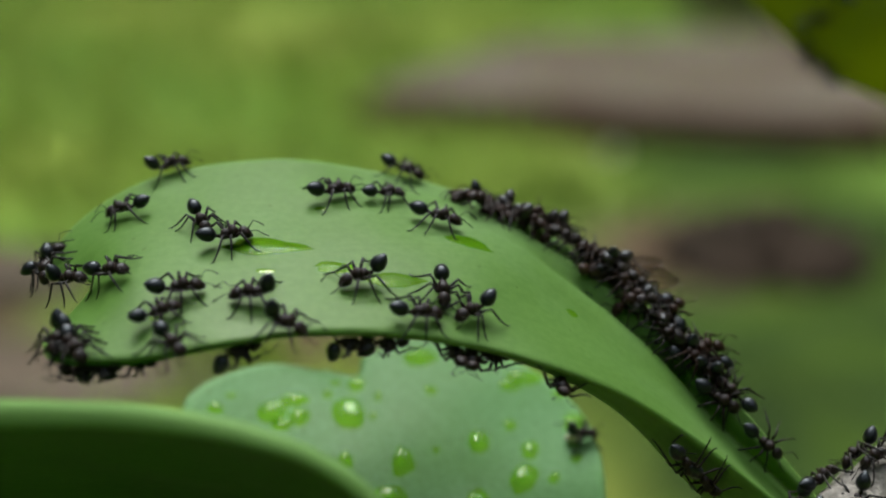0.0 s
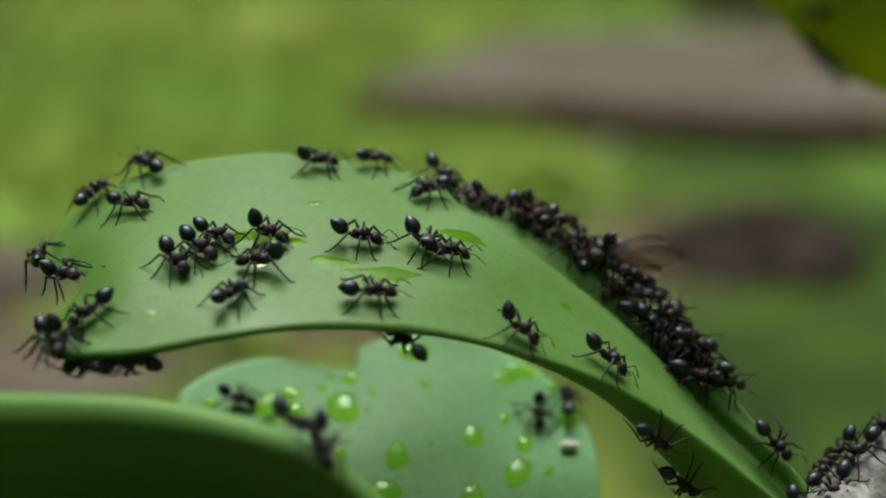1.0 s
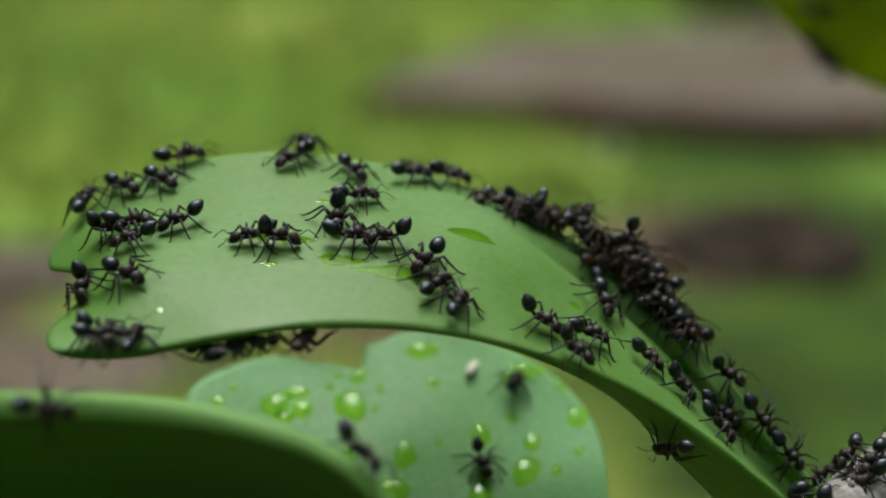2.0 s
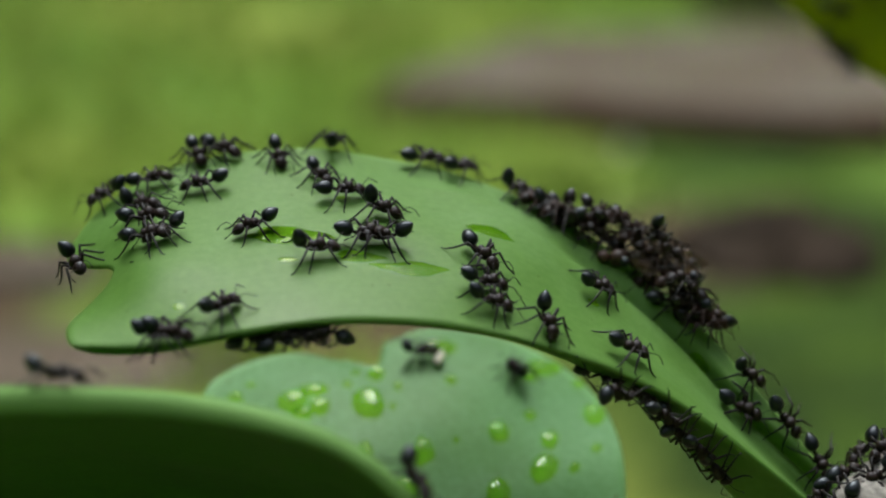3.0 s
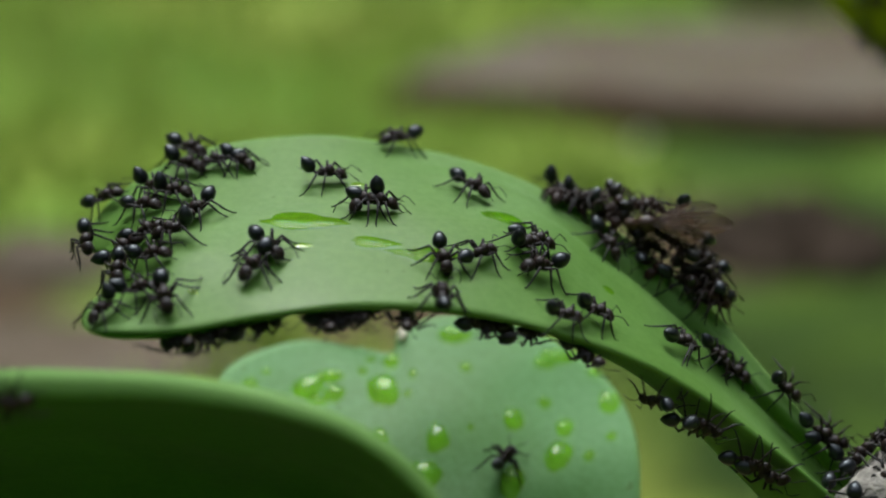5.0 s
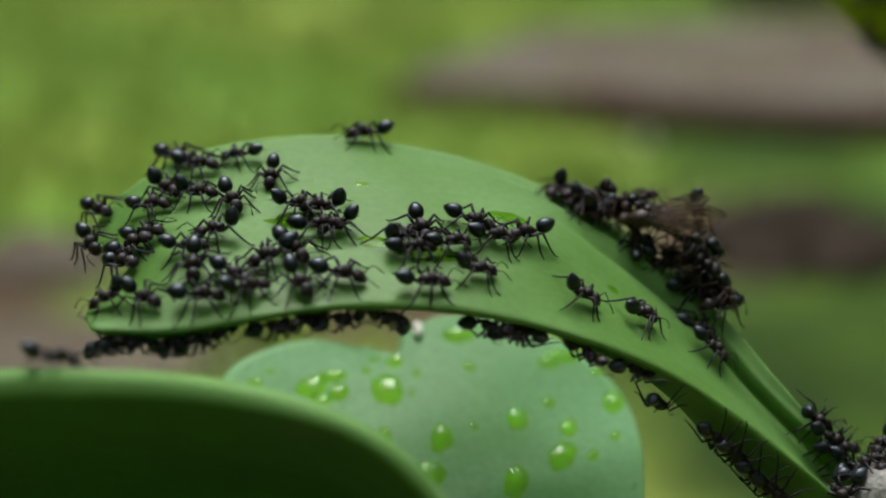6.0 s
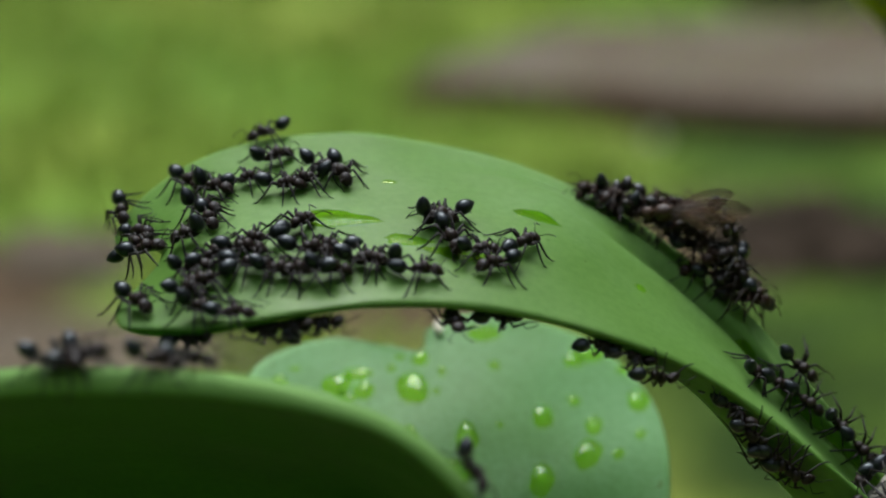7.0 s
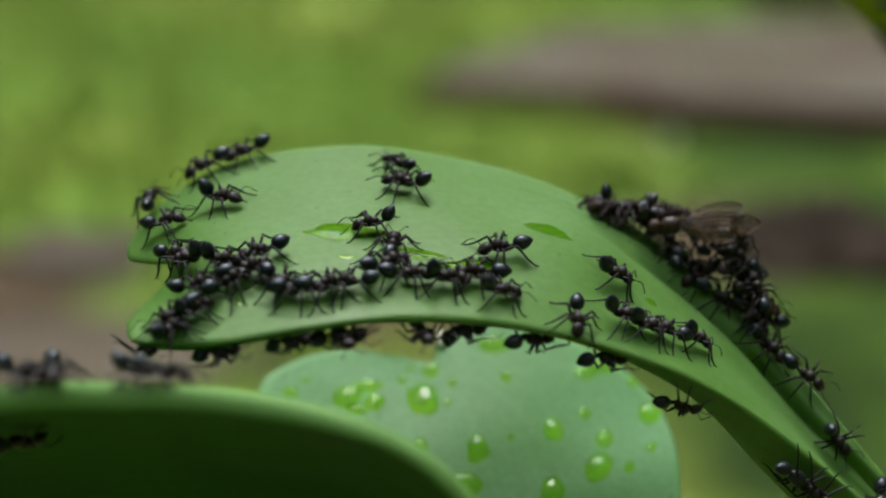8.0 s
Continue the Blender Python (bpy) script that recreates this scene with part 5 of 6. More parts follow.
    crawl(MAIN, [(0.0, 0.218, -1.21, 18), (0.5, 0.200, -2.60, 273), (1.0, 0.200, -2.60, 273), (1.5, 0.200, -2.60, 273), (3.0, 0.200, -2.60, 273), (3.5, 0.200, -2.60, 273), (4.0, 0.200, -2.60, 273), (4.5, 0.200, -2.60, 273), (6.0, 0.000, -1.21, 7), (6.5, 0.200, -2.60, 316), (7.0, 0.200, -2.60, 316), (7.5, 0.200, -2.60, 316), (8.0, 0.200, -2.60, 316)])
    crawl(MAIN, [(0.0, 0.093, -1.27, 355), (0.5, 0.570, -2.45, 213), (1.0, 0.570, -2.45, 213), (1.5, 0.570, -2.45, 213), (3.0, 0.691, -1.23, 179), (3.5, 0.548, -1.21, 281), (4.0, 0.554, -1.21, 355), (4.5, 0.573, -1.21, 347), (6.0, 0.573, -1.21, 317), (6.5, 0.623, -1.29, 9), (7.0, 0.592, -1.21, 0), (7.5, 0.623, -1.27, 265), (8.0, 0.570, -2.45, 246)])
    crawl(MAIN, [(0.0, 0.349, -1.21, 360), (0.5, 0.380, -1.25, 184), (1.0, 0.440, -2.30, 108), (1.5, 0.440, -2.30, 108), (3.0, 0.440, -2.30, 108), (3.5, 0.440, -2.30, 108), (4.0, 0.440, -2.30, 108), (4.5, 0.440, -2.30, 108), (6.0, 0.355, -1.21, 181), (6.5, 0.411, -1.21, 271), (7.0, 0.392, -1.21, 271), (7.5, 0.361, -1.21, 330), (8.0, 0.386, -1.21, 6)])
    crawl(MAIN, [(0.0, 0.392, -1.21, 6), (0.5, 0.411, -1.27, 7), (1.0, 0.423, -1.21, 142), (1.5, 0.445, -0.63, 142), (3.0, 0.476, -0.59, 352), (3.5, 0.473, -1.21, 345), (4.0, 0.523, -1.21, 0), (4.5, 0.523, -1.25, 1), (6.0, 0.492, -1.21, 18), (6.5, 0.498, -1.21, 302), (7.0, 0.554, -1.21, 13), (7.5, 0.542, -1.21, 354), (8.0, 0.548, -1.21, 12)])
    crawl(MAIN, [(0.0, 0.473, -1.25, 280), (0.5, 0.455, -1.35, 270), (1.0, 0.180, -2.50, 11), (1.5, 0.180, -2.50, 11), (3.0, 0.180, -2.50, 11), (3.5, 0.180, -2.50, 11), (4.0, 0.180, -2.50, 11), (4.5, 0.187, -1.27, 1), (6.0, 0.212, -1.21, 346), (6.5, 0.193, -1.21, 346), (7.0, 0.193, -1.21, 346), (7.5, 0.212, -1.21, 347), (8.0, 0.243, -1.21, 348)])
    crawl(MAIN, [(0.0, 0.492, -1.21, 266), (0.5, 0.473, -1.21, 265), (1.0, 0.550, -2.35, 312), (1.5, 0.550, -2.35, 312), (3.0, 0.550, -2.35, 312), (3.5, 0.550, -2.35, 312), (4.0, 0.722, -1.31, 13), (4.5, 0.704, -0.92, 75), (6.0, 0.773, -0.88, 1), (6.5, 0.753, -1.21, 343), (7.0, 0.747, -1.21, 342), (7.5, 0.847, -1.23, 340), (8.0, 0.550, -2.35, 334)])
    crawl(MAIN, [(0.0, 0.511, -1.25, 20), (0.5, 0.504, -1.21, 19), (1.0, 0.420, -2.20, 170), (1.5, 0.420, -2.20, 170), (3.0, 0.420, -2.20, 170), (3.5, 0.420, -2.20, 170), (4.0, 0.420, -2.20, 170), (4.5, 0.473, -1.25, 195), (6.0, 0.504, -1.21, 200), (6.5, 0.420, -2.20, 35), (7.0, 0.420, -2.20, 35), (7.5, 0.420, -2.20, 35), (8.0, 0.420, -2.20, 35)])
    crawl(MAIN, [(0.0, 0.592, -1.21, 269), (0.5, 0.615, -0.92, 304), (1.0, 0.743, -0.85, 355), (1.5, 0.767, 0.36, 12), (3.0, 0.807, -0.90, 349), (3.5, 0.842, -0.81, 318), (4.0, 0.828, -1.55, 345), (4.5, 0.809, -1.55, 344), (6.0, 0.635, -1.23, 8), (6.5, 0.679, -1.37, 4), (7.0, 0.620, -0.87, 9), (7.5, 0.723, -0.79, 75), (8.0, 0.614, -0.46, 199)])
    crawl(MAIN, [(0.0, 0.672, -1.49, 28), (0.5, 0.747, -1.39, 352), (1.0, 0.160, -2.40, 259), (1.5, 0.160, -2.40, 259), (3.0, 0.160, -2.40, 259), (3.5, 0.160, -2.40, 259), (4.0, 0.160, -2.40, 259), (4.5, 0.162, -1.21, 343), (6.0, 0.143, -1.27, 345), (6.5, 0.168, -1.29, 344), (7.0, 0.130, -0.76, 346), (7.5, 0.156, -1.23, 344), (8.0, 0.181, -1.21, 345)])
    crawl(MAIN, [(0.0, 0.760, -1.47, 312), (0.5, 0.785, -1.55, 41), (1.0, 0.530, -2.25, 316), (1.5, 0.530, -2.25, 316), (3.0, 0.616, -1.29, 344), (3.5, 0.610, -1.29, 344), (4.0, 0.672, -1.25, 356), (4.5, 0.699, -0.81, 344), (6.0, 0.802, -0.88, 348), (6.5, 0.812, -0.85, 346), (7.0, 0.807, -0.90, 339), (7.5, 0.758, -0.87, 337), (8.0, 0.583, -0.53, 20)])
    crawl(MAIN, [(0.0, 0.783, -0.85, 345), (0.5, 0.507, -0.22, 12), (1.0, 0.645, -0.59, 342), (1.5, 0.583, -0.39, 30), (3.0, 0.637, -0.56, 19), (3.5, 0.629, -0.49, 11), (4.0, 0.714, -0.46, 42), (4.5, 0.760, -0.19, 46), (6.0, 0.629, -0.32, 36), (6.5, 0.400, -2.60, 49), (7.0, 0.400, -2.60, 49), (7.5, 0.400, -2.60, 49), (8.0, 0.400, -2.60, 49)])
    crawl(MAIN, [(0.0, 0.817, -0.87, 347), (0.5, 0.752, 0.02, 305), (1.0, 0.812, -0.96, 359), (1.5, 0.768, -0.90, 198), (3.0, 0.773, -0.87, 347), (3.5, 0.270, -2.45, 142), (4.0, 0.270, -2.45, 142), (4.5, 0.936, 1.00, 21), (6.0, 0.929, 1.00, 11), (6.5, 0.270, -2.45, 78), (7.0, 0.270, -2.45, 78), (7.5, 0.270, -2.45, 78), (8.0, 0.270, -2.45, 78)])
    crawl(MAIN, [(0.0, 0.140, -2.30, 86), (0.5, 0.140, -2.30, 86), (1.0, 0.140, -2.30, 86), (1.5, 0.140, -2.30, 86), (3.0, 0.140, -2.30, 86), (3.5, 0.140, -2.30, 86), (4.0, 0.068, -1.21, 18), (4.5, 0.131, -1.21, 1), (6.0, 0.118, -1.21, 3), (6.5, 0.131, -1.21, 166), (7.0, 0.174, -1.21, 164), (7.5, 0.224, -1.21, 167), (8.0, 0.140, -2.30, 308)])
    crawl(MAIN, [(0.0, 0.510, -2.65, 196), (0.5, 0.510, -2.65, 196), (1.0, 0.510, -2.65, 196), (1.5, 0.510, -2.65, 196), (3.0, 0.510, -2.65, 196), (3.5, 0.510, -2.65, 196), (4.0, 0.510, -2.65, 196), (4.5, 0.510, -2.65, 196), (6.0, 0.292, 0.02, 208), (6.5, 0.307, 0.08, 176), (7.0, 0.253, 0.49, 187), (7.5, 0.261, 0.12, 281), (8.0, 0.292, 0.15, 184)])
    crawl(MAIN, [(0.0, 0.380, -2.50, 133), (0.5, 0.380, -2.50, 133), (1.0, 0.380, -2.50, 133), (1.5, 0.380, -2.50, 133), (3.0, 0.380, -2.50, 133), (3.5, 0.380, -2.50, 133), (4.0, 0.380, -2.50, 133), (4.5, 0.380, -2.50, 133), (6.0, 0.292, -0.53, 337), (6.5, 0.223, -0.42, 348), (7.0, 0.223, -0.22, 349), (7.5, 0.200, -0.36, 349), (8.0, 0.200, -0.46, 349)])
    crawl(MAIN, [(0.0, 0.250, -2.35, 217), (0.5, 0.250, -2.35, 217), (1.0, 0.250, -2.35, 217), (1.5, 0.250, -2.35, 217), (3.0, 0.250, -2.35, 217), (3.5, 0.250, -2.35, 217), (4.0, 0.250, -2.35, 217), (4.5, 0.250, -2.35, 217), (6.0, 0.019, -1.21, 8), (6.5, 0.056, -1.21, 5), (7.0, 0.068, -1.21, 3), (7.5, 0.087, -1.21, 13), (8.0, 0.093, -1.21, 356)])
    crawl(MAIN, [(0.0, 0.120, -2.20, 225), (0.5, 0.120, -2.20, 225), (1.0, 0.120, -2.20, 225), (1.5, 0.120, -2.20, 225), (3.0, 0.120, -2.20, 225), (3.5, 0.120, -2.20, 225), (4.0, 0.000, -1.21, 306), (4.5, 0.087, -1.25, 322), (6.0, 0.087, -1.21, 358), (6.5, 0.100, -1.23, 354), (7.0, 0.092, -0.66, 341), (7.5, 0.000, -1.21, 295), (8.0, 0.000, -1.35, 297)])
    crawl(MAIN, [(0.0, 0.490, -2.55, 24), (0.5, 0.490, -2.55, 24), (1.0, 0.490, -2.55, 24), (1.5, 0.490, -2.55, 24), (3.0, 0.490, -2.55, 24), (3.5, 0.490, -2.55, 24), (4.0, 0.490, -2.55, 24), (4.5, 0.000, -0.76, 273), (6.0, 0.000, -0.42, 207), (6.5, 0.015, -0.42, 164), (7.0, 0.077, -0.22, 350), (7.5, 0.054, -0.32, 283), (8.0, 0.069, -0.53, 40)])
    crawl(MAIN, [(0.0, 0.360, -2.40, 5), (0.5, 0.360, -2.40, 5), (1.0, 0.360, -2.40, 5), (1.5, 0.360, -2.40, 5), (3.0, 0.360, -2.40, 5), (3.5, 0.360, -2.40, 5), (4.0, 0.360, -2.40, 5), (4.5, 0.679, -0.88, 184), (6.0, 0.679, -0.94, 333), (6.5, 0.710, -1.25, 336), (7.0, 0.722, -1.33, 344), (7.5, 0.360, -2.40, 108), (8.0, 0.360, -2.40, 108)])
    crawl(MAIN, [(0.0, 0.230, -2.25, 301), (0.5, 0.230, -2.25, 301), (1.0, 0.230, -2.25, 301), (1.5, 0.199, -1.21, 19), (3.0, 0.249, -1.21, 19), (3.5, 0.293, -1.23, 10), (4.0, 0.330, -1.21, 358), (4.5, 0.330, -1.21, 327), (6.0, 0.249, -1.23, 4), (6.5, 0.193, -1.23, 18), (7.0, 0.345, -0.53, 360), (7.5, 0.318, -1.21, 284), (8.0, 0.342, -1.21, 285)])
    crawl(MAIN, [(0.0, 0.600, -2.60, 93), (0.5, 0.600, -2.60, 93), (1.0, 0.600, -2.60, 93), (1.5, 0.600, -2.60, 93), (3.0, 0.600, -2.60, 93), (3.5, 0.600, -2.60, 93), (4.0, 0.600, -2.60, 93), (4.5, 0.600, -2.60, 93), (6.0, 0.130, -0.56, 346), (6.5, 0.123, -0.66, 291), (7.0, 0.153, -0.29, 347), (7.5, 0.153, -0.59, 345), (8.0, 0.177, -0.36, 300)])
    crawl(MAIN, [(0.0, 0.470, -2.45, 84), (0.5, 0.470, -2.45, 84), (1.0, 0.470, -2.45, 84), (1.5, 0.470, -2.45, 84), (3.0, 0.470, -2.45, 84), (3.5, 0.470, -2.45, 84), (4.0, 0.470, -2.45, 84), (4.5, 0.842, -0.81, 55), (6.0, 0.867, -0.90, 4), (6.5, 0.862, -0.87, 2), (7.0, 0.842, -0.87, 15), (7.5, 0.862, -0.83, 0), (8.0, 0.852, -0.85, 1)])
    crawl(MAIN, [(0.0, 0.340, -2.30, 358), (0.5, 0.340, -2.30, 358), (1.0, 0.340, -2.30, 358), (1.5, 0.340, -2.30, 358), (3.0, 0.280, -1.31, 351), (3.5, 0.361, -1.27, 2), (4.0, 0.380, -1.21, 5), (4.5, 0.483, -0.42, 15), (6.0, 0.407, -0.19, 17), (6.5, 0.422, -0.49, 332), (7.0, 0.430, -0.42, 198), (7.5, 0.460, -0.66, 244), (8.0, 0.507, -0.69, 273)])
    crawl(MAIN, [(0.0, 0.210, -2.65, 169), (0.5, 0.210, -2.65, 169), (1.0, 0.210, -2.65, 169), (1.5, 0.210, -2.65, 169), (3.0, 0.210, -2.65, 169), (3.5, 0.210, -2.65, 169), (4.0, 0.210, -2.65, 169), (4.5, 0.812, -0.83, 59), (6.0, 0.842, -0.90, 350), (6.5, 0.847, -0.85, 348), (7.0, 0.822, -0.87, 1), (7.5, 0.783, -0.88, 349), (8.0, 0.827, -0.85, 347)])
    crawl(MAIN, [(0.0, 0.580, -2.50, 301), (0.5, 0.580, -2.50, 301), (1.0, 0.580, -2.50, 301), (1.5, 0.422, -0.46, 101), (3.0, 0.468, -0.42, 355), (3.5, 0.491, -0.49, 17), (4.0, 0.361, -0.56, 9), (4.5, 0.460, -0.42, 188), (6.0, 0.368, -0.25, 1), (6.5, 0.261, -0.22, 351), (7.0, 0.253, -0.22, 171), (7.5, 0.261, -0.42, 171), (8.0, 0.261, -0.46, 171)])
    crawl(MAIN, [(0.0, 0.450, -2.35, 171), (0.5, 0.450, -2.35, 171), (1.0, 0.450, -2.35, 171), (1.5, 0.637, 0.22, 213), (3.0, 0.599, 0.02, 36), (3.5, 0.553, -0.42, 9), (4.0, 0.491, -0.02, 356), (4.5, 0.537, -0.05, 8), (6.0, 0.453, -0.12, 2), (6.5, 0.445, -0.15, 274), (7.0, 0.453, -0.22, 28), (7.5, 0.450, -2.35, 183), (8.0, 0.450, -2.35, 183)])
    crawl(MAIN, [(0.0, 0.320, -2.20, 230), (0.5, 0.320, -2.20, 230), (1.0, 0.320, -2.20, 230), (1.5, 0.318, -1.21, 297), (3.0, 0.299, -1.21, 174), (3.5, 0.417, -1.21, 10), (4.0, 0.423, -1.21, 10), (4.5, 0.417, -1.21, 10), (6.0, 0.384, -0.63, 5), (6.5, 0.284, -0.76, 298), (7.0, 0.284, -0.39, 353), (7.5, 0.284, -0.39, 353), (8.0, 0.322, -0.42, 358)])
    crawl(MAIN, [(0.0, 0.190, -2.55, 54), (0.5, 0.190, -2.55, 54), (1.0, 0.190, -2.55, 54), (1.5, 0.190, -2.55, 54), (3.0, 0.190, -2.55, 54), (3.5, 0.190, -2.55, 54), (4.0, 0.190, -2.55, 54), (4.5, 0.530, -0.59, 217), (6.0, 0.491, -0.05, 210), (6.5, 0.190, -2.55, 348), (7.0, 0.775, 0.19, 37), (7.5, 0.729, 0.42, 37), (8.0, 0.545, -0.15, 23)])
    crawl(MAIN, [(0.0, 0.560, -2.40, 229), (0.5, 0.560, -2.40, 229), (1.0, 0.560, -2.40, 229), (1.5, 0.560, -2.40, 229), (3.0, 0.560, -2.40, 229), (3.5, 0.560, -2.40, 229), (4.0, 0.560, -2.40, 229), (4.5, 0.077, -0.76, 296), (6.0, 0.123, -0.22, 267), (6.5, 0.092, -0.42, 280), (7.0, 0.107, -0.39, 197), (7.5, 0.130, -0.29, 182), (8.0, 0.138, -0.19, 19)])
    crawl(MAIN, [(0.0, 0.430, -2.25, 312), (0.5, 0.430, -2.25, 312), (1.0, 0.430, -2.25, 312), (1.5, 0.430, -2.25, 312), (3.0, 0.430, -2.25, 312), (3.5, 0.430, -2.25, 312), (4.0, 0.430, -2.25, 312), (4.5, 0.430, -2.25, 312), (6.0, 0.169, -0.39, 309), (6.5, 0.146, -0.22, 347), (7.0, 0.146, -0.12, 346), (7.5, 0.115, -0.39, 347), (8.0, 0.115, -0.29, 31)])
    crawl(MAIN, [(0.0, 0.300, -2.60, 188), (0.5, 0.300, -2.60, 188), (1.0, 0.300, -2.60, 188), (1.5, 0.300, -2.60, 188), (3.0, 0.300, -2.60, 188), (3.5, 0.300, -2.60, 188), (4.0, 0.300, -2.60, 188), (4.5, 0.300, -2.60, 188), (6.0, 0.044, -1.21, 187), (6.5, 0.300, -2.60, 157), (7.0, 0.744, -0.15, 55), (7.5, 0.706, -0.02, 48), (8.0, 0.652, -0.32, 34)])
    crawl(MAIN, [(0.0, 0.170, -2.45, 267), (0.5, 0.170, -2.45, 267), (1.0, 0.170, -2.45, 267), (1.5, 0.568, -0.66, 319), (3.0, 0.630, -0.81, 347), (3.5, 0.635, -0.90, 355), (4.0, 0.610, -0.96, 13), (4.5, 0.622, -0.19, 30), (6.0, 0.353, -0.15, 30), (6.5, 0.292, -0.29, 174), (7.0, 0.307, -0.42, 176), (7.5, 0.170, -2.45, 139), (8.0, 0.170, -2.45, 139)])
    crawl(MAIN, [(0.0, 0.540, -2.30, 242), (0.5, 0.540, -2.30, 242), (1.0, 0.540, -2.30, 242), (1.5, 0.008, -0.63, 357), (3.0, 0.100, -0.76, 353), (3.5, 0.540, -2.30, 288), (4.0, 0.585, -1.21, 359), (4.5, 0.635, -0.96, 19), (6.0, 0.437, -0.46, 5), (6.5, 0.460, -0.59, 12), (7.0, 0.407, -0.29, 3), (7.5, 0.391, -0.46, 4), (8.0, 0.422, -0.56, 7)])
    crawl(MAIN, [(0.0, 0.410, -2.65, 23), (0.5, 0.410, -2.65, 23), (1.0, 0.410, -2.65, 23), (1.5, 0.100, 0.32, 169), (3.0, 0.130, 0.32, 189), (3.5, 0.069, 0.29, 141), (4.0, 0.061, 0.05, 311), (4.5, 0.046, 0.02, 352), (6.0, 0.115, -0.02, 338), (6.5, 0.115, -0.25, 344), (7.0, 0.107, -0.15, 30), (7.5, 0.084, -0.12, 22), (8.0, 0.069, -0.25, 8)])
    crawl(BACK, [(0.0, 0.547, 0.93, 79), (0.5, 0.547, 0.93, 325), (1.0, 0.478, 0.83, 334), (1.5, 0.433, 0.80, 51), (3.0, 0.365, 0.80, 153), (3.5, 0.865, -0.16, 277), (4.0, 0.490, 0.08, 1), (4.5, 0.938, 0.38, 182), (6.0, 0.910, -0.37, 71), (6.5, 0.946, 0.32, 136), (7.0, 0.944, 0.01, 155), (7.5, 0.851, -0.07, 209), (8.0, 0.918, -0.12, 255)])
    crawl(BACK, [(0.0, 0.949, 0.14, 59), (0.5, 0.907, 0.17, 76), (1.0, 0.490, 0.97, 145), (1.5, 0.933, 0.06, 103), (3.0, 0.859, 0.24, 148), (3.5, 0.937, -0.36, 221), (4.0, 0.854, 0.17, 119), (4.5, 0.950, -0.15, 28), (6.0, 0.891, 0.09, 56), (6.5, 0.896, 0.02, 232), (7.0, 0.922, -0.21, 108), (7.5, 0.852, 0.09, 228), (8.0, 0.924, -0.38, 22)])
    crawl(BACK, [(0.0, 0.936, 0.37, 326), (0.5, 0.273, -0.42, 110), (1.0, 0.296, -0.73, 102), (1.5, 0.856, 0.28, 356), (3.0, 0.159, 0.66, 20), (3.5, 0.194, 0.46, 41), (4.0, 0.239, 0.49, 220), (4.5, 0.205, 0.53, 156), (6.0, 0.854, 0.29, 113), (6.5, 0.910, 0.05, 223), (7.0, 0.948, 0.02, 197), (7.5, 0.856, 0.10, 168), (8.0, 0.918, 0.37, 90)])
    crawl(FRONT, [(0.0, 0.047, 0.29, 115), (0.5, 0.046, 0.30, 37), (1.0, 0.052, 0.23, 290), (1.5, 0.068, 0.24, 125), (3.0, 0.046, 0.34, 334), (3.5, 0.055, 0.24, 292), (4.0, 0.030, 0.24, 239), (4.5, 0.069, 0.23, 285), (6.0, 0.067, 0.20, 20), (6.5, 0.241, -0.58, 64), (7.0, 0.241, -0.58, 64), (7.5, 0.233, -0.58, 66), (8.0, 0.208, -0.58, 62)])
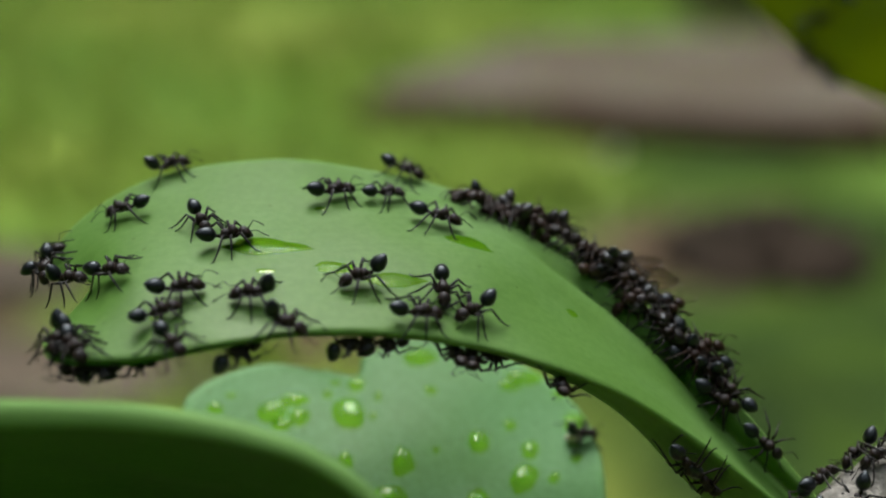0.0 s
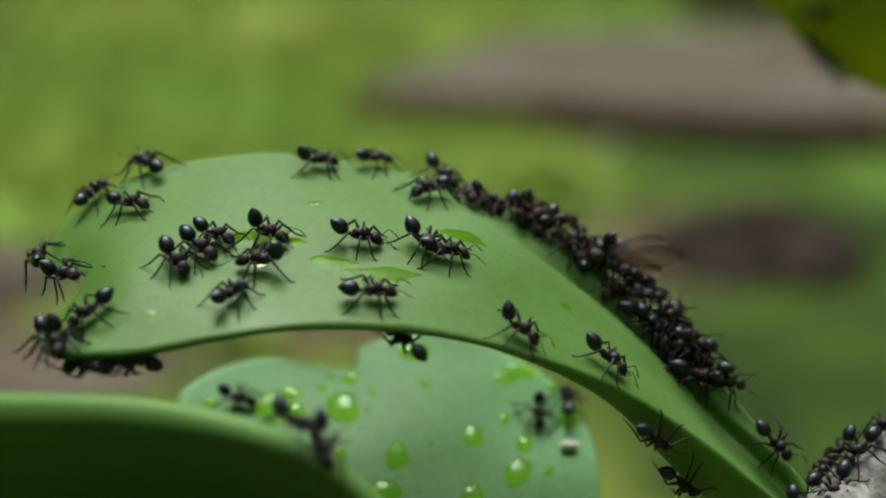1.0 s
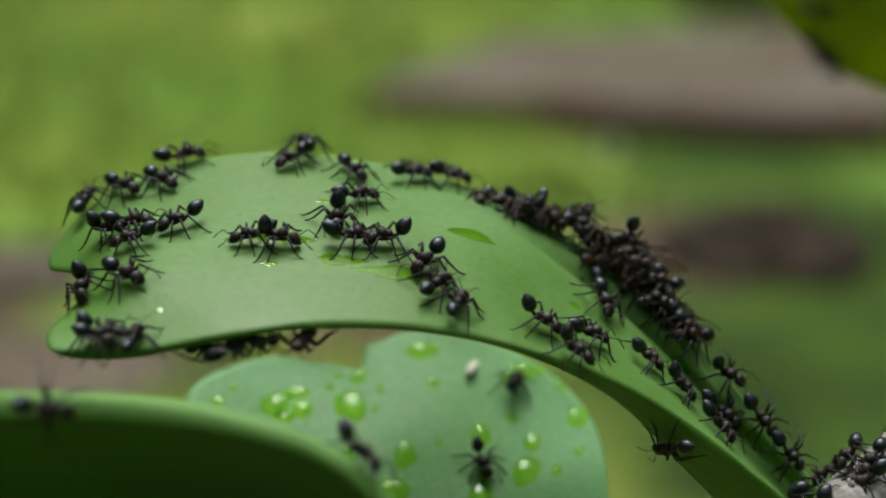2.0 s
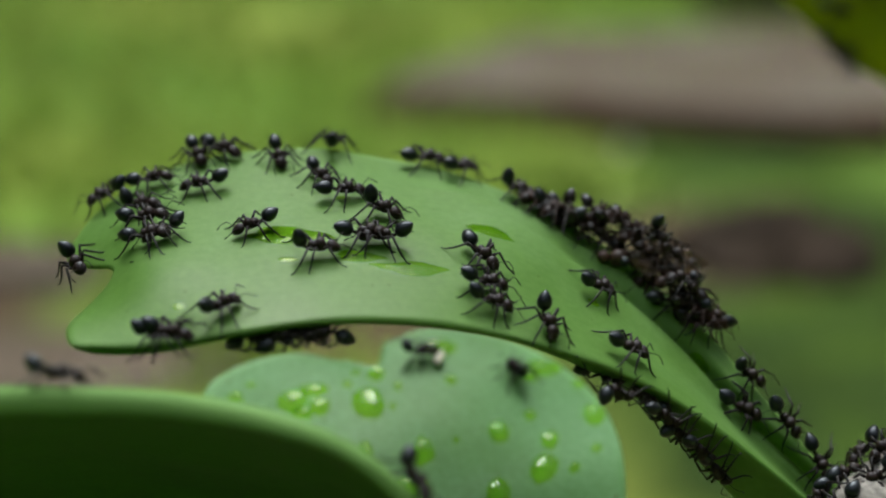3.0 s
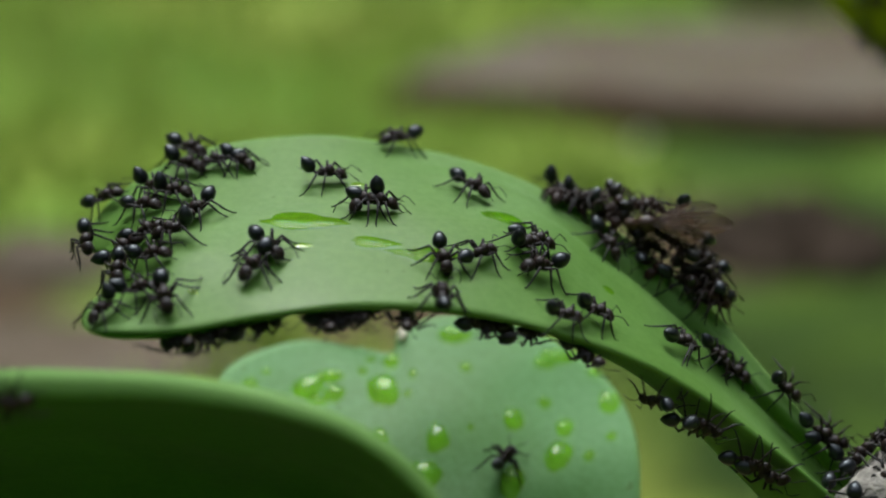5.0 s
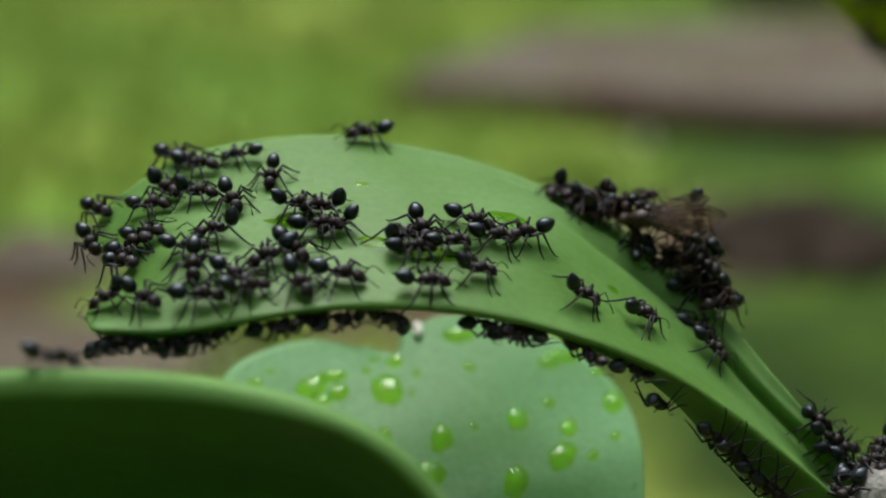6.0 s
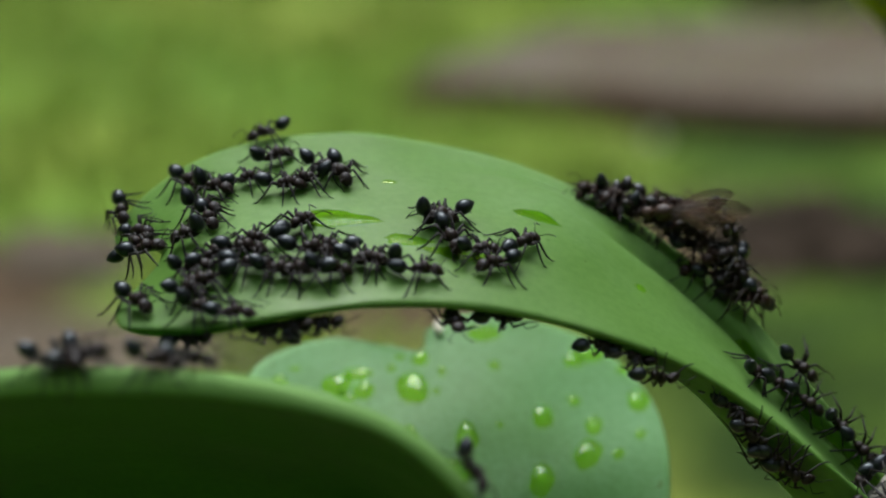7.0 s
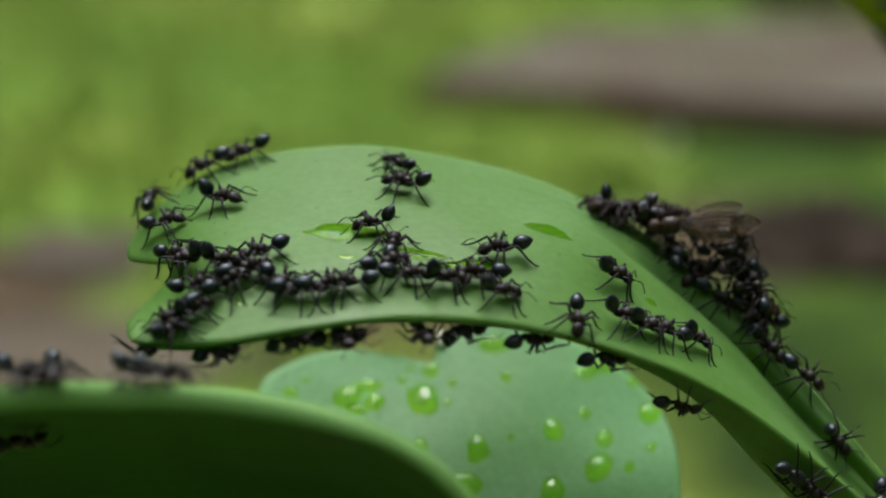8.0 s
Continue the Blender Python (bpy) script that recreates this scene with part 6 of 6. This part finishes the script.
    crawl(FRONT, [(0.0, 0.042, 0.25, 133), (0.5, 0.039, 0.25, 300), (1.0, 0.070, 0.23, 100), (1.5, 0.333, -0.30, 32), (3.0, 0.283, -0.60, 341), (3.5, 0.233, -0.58, 4), (4.0, 0.051, 0.26, 338), (4.5, 0.075, 0.32, 296), (6.0, 0.028, 0.22, 25), (6.5, 0.042, 0.23, 118), (7.0, 0.341, -0.60, 351), (7.5, 0.042, 0.29, 282), (8.0, 0.166, 0.07, 27)])
    crawl(FRONT, [(0.0, 0.056, 0.25, 136), (0.5, 0.046, 0.33, 61), (1.0, 0.699, -0.58, 64), (1.5, 0.045, 0.26, 147), (3.0, 0.033, 0.31, 301), (3.5, 0.023, 0.34, 250), (4.0, 0.057, 0.25, 91), (4.5, 0.020, 0.29, 311), (6.0, 0.078, 0.33, 31), (6.5, 0.566, -0.55, 356), (7.0, 0.857, -0.58, 30), (7.5, 0.043, 0.32, 224), (8.0, 0.046, 0.26, 179)])
    crawl(FRONT, [(0.0, 0.066, 0.20, 205), (0.5, 0.040, 0.30, 319), (1.0, 0.068, 0.30, 290), (1.5, 0.075, 0.22, 2), (3.0, 0.060, 0.28, 104), (3.5, 0.075, 0.33, 324), (4.0, 0.200, 0.53, 114), (4.5, 0.200, -0.11, 27), (6.0, 0.250, -0.60, 336), (6.5, 0.507, -0.53, 341), (7.0, 0.383, -0.60, 353), (7.5, 0.524, -0.46, 41), (8.0, 0.341, -0.60, 351)])
    crawl(FRONT, [(0.0, 0.064, 0.25, 80), (0.5, 0.047, 0.23, 44), (1.0, 0.041, 0.22, 105), (1.5, 0.077, 0.33, 355), (3.0, 0.040, 0.23, 25), (3.5, 0.055, 0.20, 268), (4.0, 0.072, 0.27, 282), (4.5, 0.023, 0.24, 97), (6.0, 0.050, 0.25, 113), (6.5, 0.027, 0.28, 258), (7.0, 0.250, -0.60, 337), (7.5, 0.200, 0.12, 26), (8.0, 0.316, -0.58, 355)])
    crawl(FRONT, [(0.0, 0.068, 0.24, 67), (0.5, 0.299, -0.48, 359), (1.0, 0.641, -0.60, 8), (1.5, 0.657, -0.60, 10), (3.0, 0.840, -0.58, 38), (3.5, 0.707, -0.58, 83), (4.0, 0.041, 0.23, 192), (4.5, 0.052, 0.26, 170), (6.0, 0.041, 0.30, 211), (6.5, 0.043, 0.21, 64), (7.0, 0.216, -0.58, 7), (7.5, 0.175, -0.58, 65), (8.0, 0.183, -0.58, 10)])




motions()
